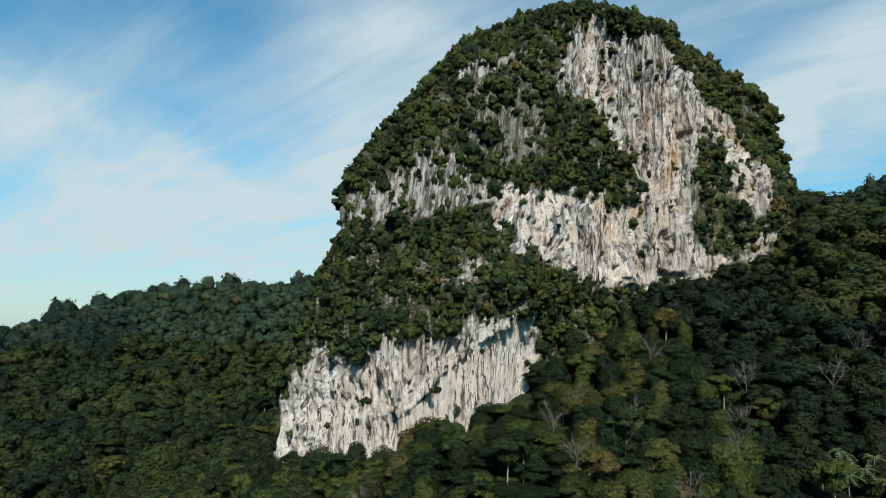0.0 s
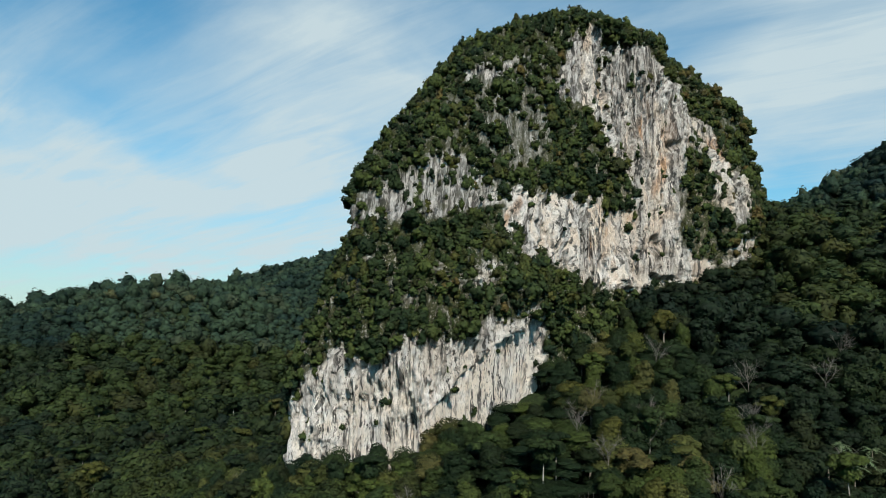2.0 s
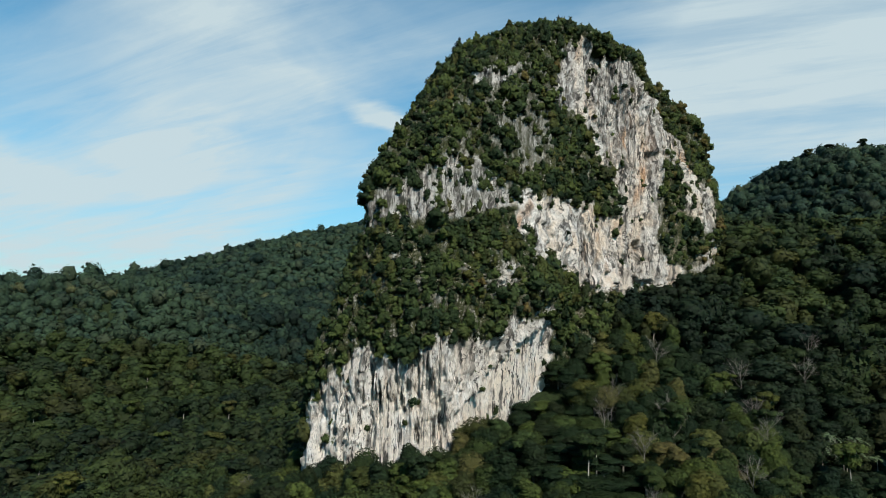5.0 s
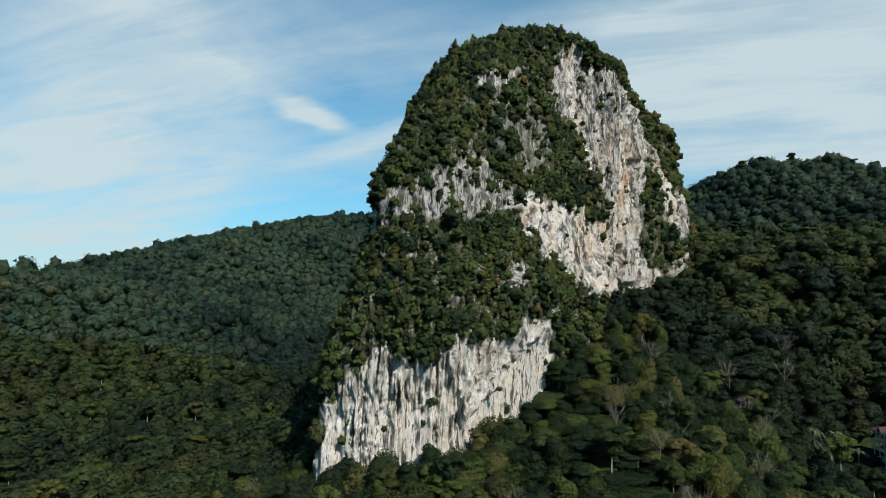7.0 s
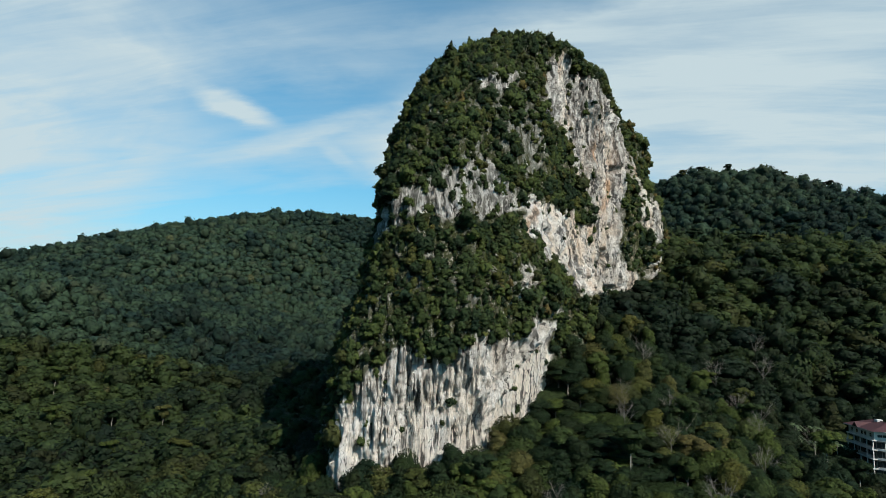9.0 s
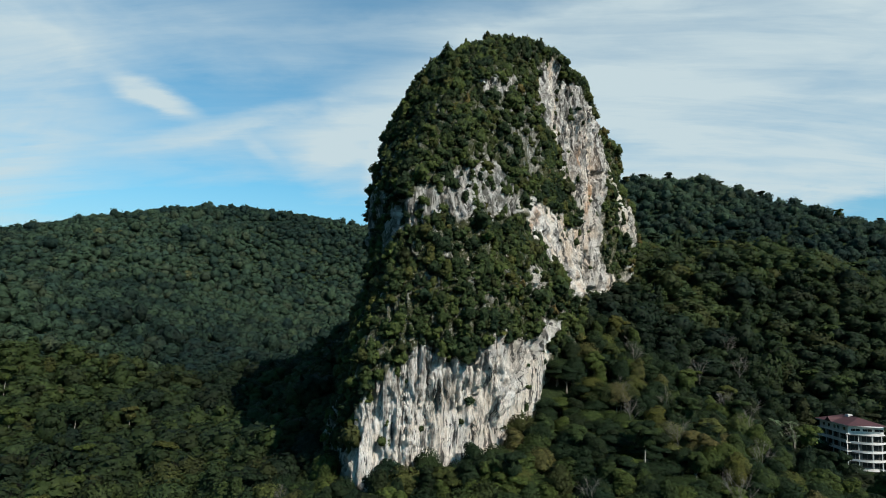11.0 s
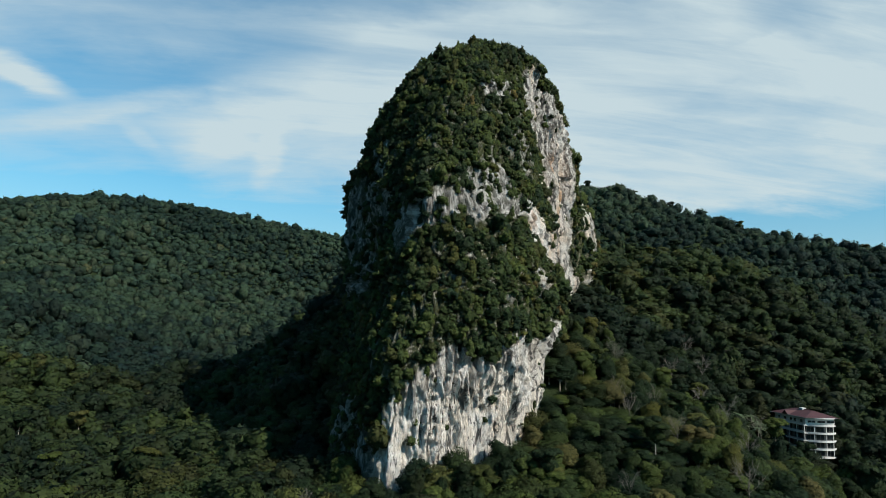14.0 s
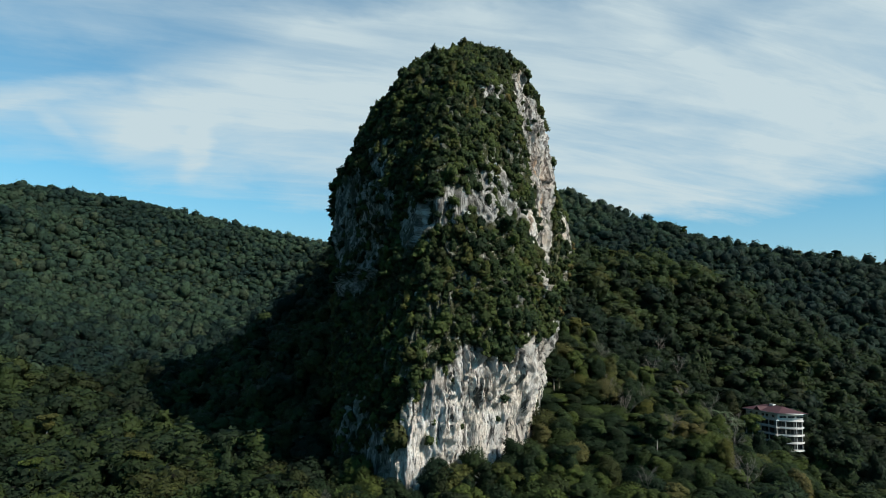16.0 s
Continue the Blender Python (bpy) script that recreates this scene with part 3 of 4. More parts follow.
    X, Y = X + D * nx, Y + D * ny
    streaky = fbm(S / 3, W / 3, Z / 45, 3, 72)
    broad = fbm(S / 7, W / 7, Z / 60, 3, 76)
    fine = fbm(S / 1.2, W / 1.2, Z / 26, 3, 77)
    weather_and_shade = 0.85 * step_(Z, 86, 92) * (1 - step_(TH + 10 * broad, 232, 246))                       # the grey band, and shade painted on the side away from the sun
    # that side is greyed down to the foot, its shade put into the colour
    weather_and_shade = np.maximum(weather_and_shade, 0.9 * (1 - step_(TH, 207, 212)))
    weather_and_shade = np.maximum(weather_and_shade, 0.85 * step_(Z + 10 * broad, 112, 120) * (1 - step_(TH + 8 * streaky, 258, 276)))
    weather_and_shade = np.maximum(weather_and_shade, 0.75 * step_(Z + 26 * streaky + 10 * fine, 130, 150) * step_(TH, 285, 300))       # blue-grey streaks under the summit
    weather_and_shade = np.maximum(weather_and_shade, 0.7 * step_(TH, 336, 343) * step_(broad + 0.6 * streaky, -0.2, 0.2))
    weather_and_shade = np.maximum(weather_and_shade, 0.85 * step_(streaky + 0.7 * fine + 0.3 * broad, -0.03, 0.18) * step_(Z, 78, 86) * (1 - 0.3 * step_(TH, 296, 310)))
    high = step_(Z + 16 * streaky + 7 * fine - np.interp(TH, [212, 224, 238, 250, 262], [44, 49, 53, 56, 62]), -5, 4) * LC * (1 - under)
    weather_and_shade = np.maximum(weather_and_shade, 0.5 * high)
    weather_and_shade = np.maximum(weather_and_shade, 0.3 * step_(fine + 0.5 * streaky, 0.22, 0.36) * LC * (1 - 0.7 * under))
    rust = sum(1 - step_(np.hypot((TH - a0 + 0.8 * n2) / ra, (Z - z0 + 6 * n2) / rz), 0.3, 1.1) for a0, z0, ra, rz in RUST)
    stain = step_(fbm(X / 4, Y / 4, Z / 22, 3, 80), 0.16, 0.45) * 0.4 * (0.3 + 0.7 * step_(TH, 262, 285)) + 0.85 * rust * step_(n2, -0.35, 0.1)
    # moss where plants grow; below 212 degrees it is painted shade as well
    overgrown = np.clip(np.maximum(1 - step_(B, 0.05, 0.6), (1 - step_(TH, 206, 212)) * (0.55 + 0.5 * fine)) + 0.4 * fbm(X / 3, Y / 3, Z / 4, 2, 95) * (B < 0.9), 0, 1)
    cream = step_(TH, 240, 262) * step_(Z, 74, 92) * (1 - 0.5 * step_(Z, 140, 158)) + 0.3 * under + 0.5 * LC * step_(fbm(S / 2.2, W / 2.2, Z / 9, 3, 81), 0.0, 0.2)
    return th, z, TH, X, Y, Z, B, dict(weather_and_shade=weather_and_shade, stain=stain, overgrown=overgrown, cream=cream, run=S)


def build_tower():
    th, z, TH, X, Y, Z, B, looks = tower_shape()
    V = np.stack([X, Y, Z], -1).reshape(-1, 3)
    faces = grid_faces(len(z), len(th), True)
    fz, fa = Z.ravel()[faces[:, 0]], TH.ravel()[faces[:, 0]]
    wavy = 3 * np.sin(fa * 0.3)
    low_part, top_part = (fz < 88 + wavy) & (fa < 285), fz > 152 + wavy
    root = tagged(new("limestone_tower"), "tall pale limestone tower with fluted cliffs and overgrown ledges", "rock tower")
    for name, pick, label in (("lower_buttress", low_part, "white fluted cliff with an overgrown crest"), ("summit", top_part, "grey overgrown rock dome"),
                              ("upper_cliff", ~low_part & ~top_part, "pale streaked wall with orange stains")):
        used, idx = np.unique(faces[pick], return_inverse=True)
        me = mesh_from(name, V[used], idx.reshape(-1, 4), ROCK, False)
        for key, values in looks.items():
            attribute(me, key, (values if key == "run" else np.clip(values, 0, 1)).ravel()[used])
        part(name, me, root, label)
    return th, z, X, Y, Z, B


TOWER = build_tower()


# ---- leaves and trees ----
def crown_leaves(rng, lobes, count, size, spread=0.5):
    """Triangles lying on a cluster of lobes (x, y, z, rx, rz each), facing roughly outward, and a coarse core in every lobe."""
    lobes = np.asarray(lobes, float)
    area = lobes[:, 3] * (lobes[:, 3] + lobes[:, 4])
    pick = rng.choice(len(lobes), count, p=area / area.sum())
    d = rng.normal(size=(count, 3))
    d[:, 2] = np.abs(d[:, 2]) * 1.0 - 0.35 * rng.random(count)
    d /= np.linalg.norm(d, axis=1, keepdims=True)
    rad = lobes[pick][:, [3, 3, 4]] * rng.uniform(0.78, 1.1, (count, 1))
    centre = lobes[pick][:, :3] + d * rad
    n = d / lobes[pick][:, [3, 3, 4]]
    n /= np.linalg.norm(n, axis=1, keepdims=True)
    n += rng.normal(size=(count, 3)) * spread
    n[:, 2] += 0.25
    n /= np.linalg.norm(n, axis=1, keepdims=True)
    a = np.cross(n, rng.normal(size=(count, 3)))
    a /= np.linalg.norm(a, axis=1, keepdims=True)
    b = np.cross(n, a)
    s = size * rng.uniform(0.6, 1.35, (count, 1))
    tri = np.stack([centre + a * s * 0.75, centre - a * s * 0.4 + b * s * 0.55, centre - a * s * 0.4 - b * s * 0.5], 1)
    puff = d / lobes[pick][:, [3, 3, 4]]
    puff = puff / np.linalg.norm(puff, axis=1, keepdims=True) + 0.45 * n + rng.normal(size=(count, 3)) * 0.18
    puff /= np.linalg.norm(puff, axis=1, keepdims=True)
    return tri, np.repeat(puff[:, None], 3, 1)


def ball():
    """An icosahedron without its lowest faces."""
    g, v = (1 + 5 ** 0.5) / 2, []
    for a in (-1, 1):
        for b in (-g, g):
            v += [(0, a, b), (a, b, 0), (b, 0, a)]
    v = np.array(v) / np.hypot(1, g)
    f = [(i, j, k) for i in range(12) for j in range(i + 1, 12) for k in range(j + 1, 12)
         if max(np.linalg.norm(v[i] - v[j]), np.linalg.norm(v[j] - v[k]), np.linalg.norm(v[i] - v[k])) < 1.1]
    f = [q if np.dot(np.cross(v[q[1]] - v[q[0]], v[q[2]] - v[q[0]]), v[q[0]]) > 0 else q[::-1] for q in f]
    return v, np.array([q for q in f if v[list(q)].mean(0)[2] > -0.6])


CORE_V, CORE_F = ball()


def crown_cores(lobes, k=0.9):
    lobes = np.asarray(lobes, float)
    uneven = 0.82 + 0.34 * hashed(np.arange(len(CORE_V))[None] + 0 * lobes[:, :1].astype(np.int64), np.arange(len(lobes))[:, None], int(abs(lobes[0, 2]) * 1000), 5)
    v = CORE_V[None] * lobes[:, None, [3, 3, 4]] * k * uneven[..., None] + lobes[:, None, :3]
    n = np.repeat(CORE_V[CORE_F][None], len(lobes), 0).reshape(-1, 3, 3)
    return v[:, CORE_F].reshape(-1, 3, 3), n


def crown(rng, lobes, count, size, spread=0.5, core=0.9):
    a, b = crown_leaves(rng, lobes, count, size, spread), crown_cores(lobes, core)
    return np.concatenate([a[0], b[0]]), np.concatenate([a[1], b[1]])


def crown_lobes(rng, kind, n):
    """Lobes of a crown about 10 m wide whose base stands at z = 0 and whose top is near 13 m."""
    out = []
    if kind == "broad":
        out.append((0, 0, 7.6, 3.8, 4.2))
        for k in range(n):
            a, r = k * 2.4 + rng.uniform(-0.4, 0.4), rng.uniform(2.0, 3.8)
            out.append((r * math.cos(a), r * math.sin(a), 7.4 + rng.uniform(-2.6, 2.4) - 0.3 * r, rng.uniform(1.6, 2.6), rng.uniform(1.4, 2.3)))
    elif kind == "round":
        out.append((0, 0, 7.4, 3.6, 4.6))
        for k in range(n):
            a, r = k * 2.4 + rng.uniform(-0.6, 0.6), rng.uniform(1.6, 2.8)
            out.append((r * math.cos(a), r * math.sin(a), 8.4 + rng.uniform(-1.5, 2.2), rng.uniform(1.7, 2.4), rng.uniform(1.6, 2.4)))
    elif kind == "tall":
        out.append((0, 0, 7.6, 2.5, 4.8))
        for k in range(n + 1):
            h = 4.5 + 7.0 * k / n
            a, r = k * 2.4 + rng.uniform(-0.5, 0.5), rng.uniform(0.4, 2.0) * (1.15 - 0.6 * k / n)
            out.append((r * math.cos(a), r * math.sin(a), h, rng.uniform(1.5, 2.5) * (1.15 - 0.45 * k / n), rng.uniform(1.4, 2.1)))
    else:
        out.append((0, 0, 7.5, 3.0, 3.2))
        for k in range(n + 1):
            a, r = k * 2.4 + rng.uniform(-0.4, 0.4), rng.uniform(0.5, 4.5)
            out.append((r * math.cos(a), r * math.sin(a), 11.0 - 0.07 * r * r + rng.uniform(-0.6, 0.8), rng.uniform(1.3, 2.3), rng.uniform(0.8, 1.3)))
    return out


def prototypes(seed, count, size, lobes_n, kinds=("broad", "tall", "broad", "umbrella"), variants=6):
    rng = np.random.default_rng(seed)
    return [crown(rng, crown_lobes(rng, kinds[v % len(kinds)], lobes_n), count, size) for v in range(variants)]


def leaf_mesh(name, tri, puff, mat):
    V = tri.reshape(-1, 3)
    me = mesh_from(name, V, np.arange(len(V)).reshape(-1, 3), mat)
    me.attributes.new("puff", "FLOAT_VECTOR", "POINT").data.foreach_set("vector", puff.astype(np.float32).ravel())
    return me


def scatter(name, places, protos, mat, label, category, seed, tint=None):
    """One mesh of many trees: places as rows of x, y, z, width scale, height scale."""
    rng = np.random.default_rng(seed)
    which = rng.integers(0, len(protos), len(places))
    turn = rng.uniform(0, 2 * math.pi, len(places))
    tint = rng.random(len(places)) if tint is None else tint
    tris, puffs, tints, hues = [], [], [], []
    hue = rng.random(len(places))
    for k, (proto, puff) in enumerate(protos):
        sel = np.nonzero(which == k)[0]
        if not len(sel):
            continue
        P, c, s = places[sel], np.cos(turn[sel])[:, None, None], np.sin(turn[sel])[:, None, None]
        w, h = P[:, 3, None, None], P[:, 4, None, None]
        x, y = proto[None, :, :, 0], proto[None, :, :, 1]
        out = np.stack([(x * c - y * s) * w + P[:, 0, None, None], (x * s + y * c) * w + P[:, 1, None, None], proto[None, :, :, 2] * h + P[:, 2, None, None]], -1)
        tris.append(out.reshape(-1, 3, 3))
        x, y = puff[None, :, :, 0], puff[None, :, :, 1]
        puffs.append(np.stack([x * c - y * s, x * s + y * c, np.broadcast_to(puff[None, :, :, 2], (len(sel), len(puff), 3))], -1).reshape(-1, 3, 3))
        tints.append(np.repeat(tint[sel], len(proto)))
        hues.append(np.repeat(hue[sel], len(proto)))
    me = leaf_mesh(name, np.concatenate(tris), np.concatenate(puffs), mat)
    attribute(me, "tint", np.concatenate(tints), "FACE")
    attribute(me, "hue", np.concatenate(hues), "FACE")
    return tagged(new(name, me), label, category, kind="stuff")


def jittered(x0, x1, y0, y1, gap, seed):
    rng = np.random.default_rng(seed)
    X, Y = np.meshgrid(np.arange(x0, x1, gap), np.arange(y0, y1, gap))
    P = np.stack([X.ravel(), Y.ravel()], 1)
    return P + rng.uniform(-0.42, 0.42, P.shape) * gap


def inside_tower(x, y, margin):
    z = np.maximum(ground_height(x, y) + 4, 26)
    ax, ay = tower_axis(z)
    th = np.degrees(np.arctan2(y - ay, x - ax)) % 360
    hs, plan = np.array(list(TOWER_PLAN)), np.array(list(TOWER_PLAN.values()), float)
    ang = np.concatenate([TOWER_ANGLES - 360, TOWER_ANGLES, TOWER_ANGLES + 360])
    out = np.zeros(len(x))
    for i in range(len(x)):
        row = np.array([np.interp(z[i], hs, plan[:, k]) for k in range(plan.shape[1])])
        out[i] = 1 / np.interp(th[i], ang, np.tile(1 / row, 3))
    return np.hypot(x - ax, y - ay) < out + margin


VILLA = (99.0, 136.0, 23.5, 49.5)       # near corner of the villa, x, y, its lowest floor's height, and its turn


def along_villa(P):
    """Places in the villa's own axes."""
    c, s, dx, dy = math.cos(radians(VILLA[3])), math.sin(radians(VILLA[3])), P[:, 0] - VILLA[0], P[:, 1] - VILLA[1]
    return dx * c + dy * s, dy * c - dx * s


def front_stretch(P):
    """The stretch of wood at the tower's foot, whose trees stand as things of their own."""
    return (P[:, 0] > -75) & (P[:, 0] < 75) & (P[:, 1] > 118) & (P[:, 1] < 214)


FRONT = []


def forest():
    ref = np.array([-60.0, 20.0])
    rings = (
        ("near", 40, 235, 6.1, 720, 0.66, 6, 21), ("middle", 235, 430, 7.0, 200, 1.0, 4, 22),
        ("far", 430, 820, 5.9, 38, 1.3, 0, 23), ("hill", 820, 1900, 7.8, 16, 1.7, 0, 24))
    for name, d0, d1, gap, leaves, size, lob, seed in rings:
        P = jittered(-1300, 1700, -60, 1950, gap, seed) if d0 > 400 else jittered(-460, 460, -20, 460, gap, seed)
        d = P - ref
        dist = np.hypot(d[:, 0], d[:, 1])
        keep = (dist > d0) & (dist <= d1) & (P[:, 0] > -0.72 * P[:, 1] - 25) & (P[:, 1] > 62 + 0.03 * P[:, 0])
        P, dist = P[keep], dist[keep]
        z = ground_height(P[:, 0], P[:, 1])
        # slopes that lie behind a nearer ridge carry no trees
        seen = np.zeros(len(P), bool)
        for ex, ey in ((0, 0), (-90, 16), (-177, 79)):
            hid = np.zeros(len(P), bool)
            for f in np.linspace(0.2, 0.97, 24):
                sx, sy = ex + (P[:, 0] - ex) * f, ey + (P[:, 1] - ey) * f
                hid |= ground_height(sx, sy) + 2 > 62 + (z + 13 - 62) * f
            seen |= ~hid
        P, z = P[seen], z[seen]
        if d0 < 430:
            keep = ~inside_tower(P[:, 0], P[:, 1], 1.5)
            keep &= ~((np.abs(along_villa(P)[0] - 8.5) < 13.5) & (np.abs(along_villa(P)[1] + 4.5) < 9.0))
            P, z = P[keep], z[keep]
        rng = np.random.default_rng(seed + 50)
        if name == "near":
            front = front_stretch(P)
            FRONT.extend(zip(P[front, 0], P[front, 1], z[front]))
            P, z = P[~front], z[~front]
        k = gap / 6.4
        big = rng.random(len(P)) ** 2
        if d0 > 400:
            big = 1.15 * big ** 1.3 - 0.08
        w = (0.82 + 0.85 * big) * (1.0 if d0 < 200 else 1.12 if d0 < 400 else 1.12 * k)
        h = (0.7 + 0.55 * big) * rng.uniform(0.88, 1.12, len(P)) * np.where(rng.random(len(P)) < 0.1, 1.35, 1.0) * (1.0 if d0 < 400 else k ** 0.7 * np.where(rng.random(len(P)) < 0.08, 1.4, 1.0))
        # low growth on the slope before the villa
        u, v = along_villa(P)
        low = (u > -30) & (u < 24) & (v > -14) & (v < 26)
        w, h = np.where(low, 0.75 * w, w), np.where(low, 0.68 * h, h)
        scatter(name + "_forest", np.column_stack([P, z - (1.5 if d0 < 400 else 4.5 * k), w, h]), prototypes(seed, leaves, size, lob, ("broad", "tall", "broad", "round", "broad", "umbrella") if d0 < 200 else ("broad", "round", "round", "tall") if d0 < 400 else ("broad", "round"), 11), LEAF_FOREST if d0 < 400 else LEAF_HILL_HAZE,
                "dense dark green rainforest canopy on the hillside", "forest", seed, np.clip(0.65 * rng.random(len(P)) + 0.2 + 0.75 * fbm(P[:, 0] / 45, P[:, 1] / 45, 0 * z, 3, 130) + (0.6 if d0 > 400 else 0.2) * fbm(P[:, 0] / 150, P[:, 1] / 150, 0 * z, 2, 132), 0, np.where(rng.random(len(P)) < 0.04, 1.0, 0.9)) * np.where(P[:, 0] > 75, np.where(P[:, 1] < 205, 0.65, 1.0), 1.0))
    # the wood goes on under and behind the way of the camera
    P = jittered(-420, 420, -300, 90, 10.0, 25)
    P = P[~((np.hypot(P[:, 0] + 60, P[:, 1] - 20) > 38) & (P[:, 0] > -0.72 * P[:, 1] - 25) & (P[:, 1] > 62 + 0.03 * P[:, 0]))]
    size = np.random.default_rng(75).uniform(1.0, 1.45, len(P))
    scatter("outer_forest", np.column_stack([P, ground_height(P[:, 0], P[:, 1]) - 2.0, size, 0.75 * size]), prototypes(26, 14, 2.6, 1, ("broad", "round", "broad"), 6), LEAF_FOREST,
            "dense dark green rainforest canopy on level ground", "forest", 25)


forest()


def tower_shrubs():
    th, z, X, Y, Z, B = TOWER
    rng = np.random.default_rng(5)
    n = 90000
    i = rng.integers(10, len(z) - 6, n)
    j = np.searchsorted(th, rng.uniform(128, 384, n)).clip(0, len(th) - 1)
    x, y, h, b, a = X[i, j], Y[i, j], Z[i, j], B[i, j], th[j]
    ground = ground_height(x, y)
    clump = fbm(x / 6, y / 6, h / 11, 3, 90)
    s = rng.uniform(0.2, 0.42, n) * np.where(rng.random(n) < 0.3, 1.55, 1.0) * np.where(rng.random(n) < 0.1, 1.3, 1.0) * (1 - 0.35 * step_(b, 0.2, 0.7))
    dice = rng.random(n)
    used, out = set(), []
    for k in range(n):
        key = (int(x[k] // 2.8), int(y[k] // 2.8), int(h[k] // 3.0))
        if key in used:
            continue
        used.add(key)
        if h[k] > ground[k] + 3 and dice[k] < 1.02 - b[k] + 1.5 * clump[k] * (0.1 < b[k] < 0.97):
            out.append(k)
    out = np.array(out)
    s = s[out]
    off = 1.2 * s
    places = np.column_stack([x[out] + np.cos(np.radians(a[out])) * off, y[out] + np.sin(np.radians(a[out])) * off, h[out] - 8.6 * s, s, s * rng.uniform(0.85, 1.2, len(out))])
    tint = np.clip(rng.random(len(out)) * 0.9 + 0.08 * clump[out], 0, 0.9)
    turning = rng.random(len(out)) < 0.01 + 0.12 * step_(a[out], 346, 352) + 0.03 * (np.abs(h[out] - 70) < 8)
    tint[turning] = rng.uniform(0.92, 1.0, turning.sum())
    scatter("cliff_shrubs", places, prototypes(31, 92, 1.8, 4, ("broad", "broad", "tall"), 9), LEAF_SHRUB, "dense green shrubs and small trees clinging to limestone", "shrubs", 6, tint)


tower_shrubs()


# ---- single trees at the tower's foot ----
def tube(points, radii, sides=6):
    """Vertices and triangles of a tapered tube along points."""
    V, F = [], []
    for k, (p, r) in enumerate(zip(points, radii)):
        p = Vector(p)
        a = Vector(points[min(k + 1, len(points) - 1)]) - Vector(points[max(k - 1, 0)])
        a.normalize()
        e = a.cross(Vector((0.3, 1, 0.1))).normalized()
        f = a.cross(e)
        V += [p + (e * math.cos(q) + f * math.sin(q)) * r for q in (2 * math.pi * i / sides for i in range(sides))]
        if k:
            o = (k - 1) * sides
            for i in range(sides):
                j = (i + 1) % sides
                F += [(o + i, o + j, o + sides + j), (o + i, o + sides + j, o + sides + i)]
    return [tuple(v) for v in V], F


def joined(pieces):
    V, F = [], []
    for v, f in pieces:
        F += [tuple(i + len(V) for i in q) for q in f]
        V += v
    return np.array(V), np.array(F)


def live_tree(rng, kind, leaves, size, name="tree"):
    lobes = crown_lobes(rng, kind, 8)
    top = max(l[2] for l in lobes)
    lean = rng.uniform(-0.5, 0.5, 2)
    pieces = [tube([(0, 0, -1.5), (lean[0] * 0.3, lean[1] * 0.3, 3.5), (lean[0], lean[1], top - 1.0)], [0.34, 0.24, 0.08], 7)]
    for l in lobes[1:6]:
        pieces.append(tube([(lean[0] * 0.5, lean[1] * 0.5, min(4.5, l[2] - 2)), (l[0] * 0.5, l[1] * 0.5, l[2] - 1.4), (l[0], l[1], l[2] + 0.3)], [0.13, 0.09, 0.03], 5))
    root = new(name)
    part("trunk", mesh_from("trunk", *joined(pieces), BARK, True), root)
    part("crown", leaf_mesh("crown", *crown(rng, lobes, leaves, size, 0.55, 0.7), LEAF_TREE), root)
    return root


def front_trees():
    rng = np.random.default_rng(77)
    labels = {"broad": "broad rainforest tree with a rounded dense green crown", "tall": "slender rainforest tree with a tall narrow green crown",
              "umbrella": "rainforest tree with a flat spreading layered crown"}
    protos = []
    for k, kind in enumerate(("broad", "broad", "broad", "tall", "tall", "umbrella", "broad", "broad")):
        t = live_tree(rng, kind, 3000, 0.44)
        tagged(t, labels[kind], "tree", "trees at the foot of the tower")
        protos.append(t)
    for k, (x, y, z) in enumerate(FRONT):
        w, h = rng.uniform(0.8, 1.25), rng.uniform(0.85, 1.15) * np.interp(x, [-60, -46, -34, -22, -10, 1, 11, 18, 27, 36], [0.85, 1.0, 0.95, 0.75, 0.75, 0.85, 0.6, 0.58, 0.66, 0.9])
        if 3 < x < 28 and y > 170:          # low ones under the east end of the cliff
            w, h = 0.9 * w, 0.84 * h
        m = pose(x, y, z, 0, 0, rng.uniform(0, 360)) @ Matrix.Diagonal((w, w, h, 1))
        if k < len(protos):
            protos[k].matrix_basis = m
        else:
            src = protos[rng.integers(0, len(protos))]
            keep = src.matrix_basis.copy()
            src.matrix_basis = Matrix()
            copy_thing(src, m)
            src.matrix_basis = keep


front_trees()


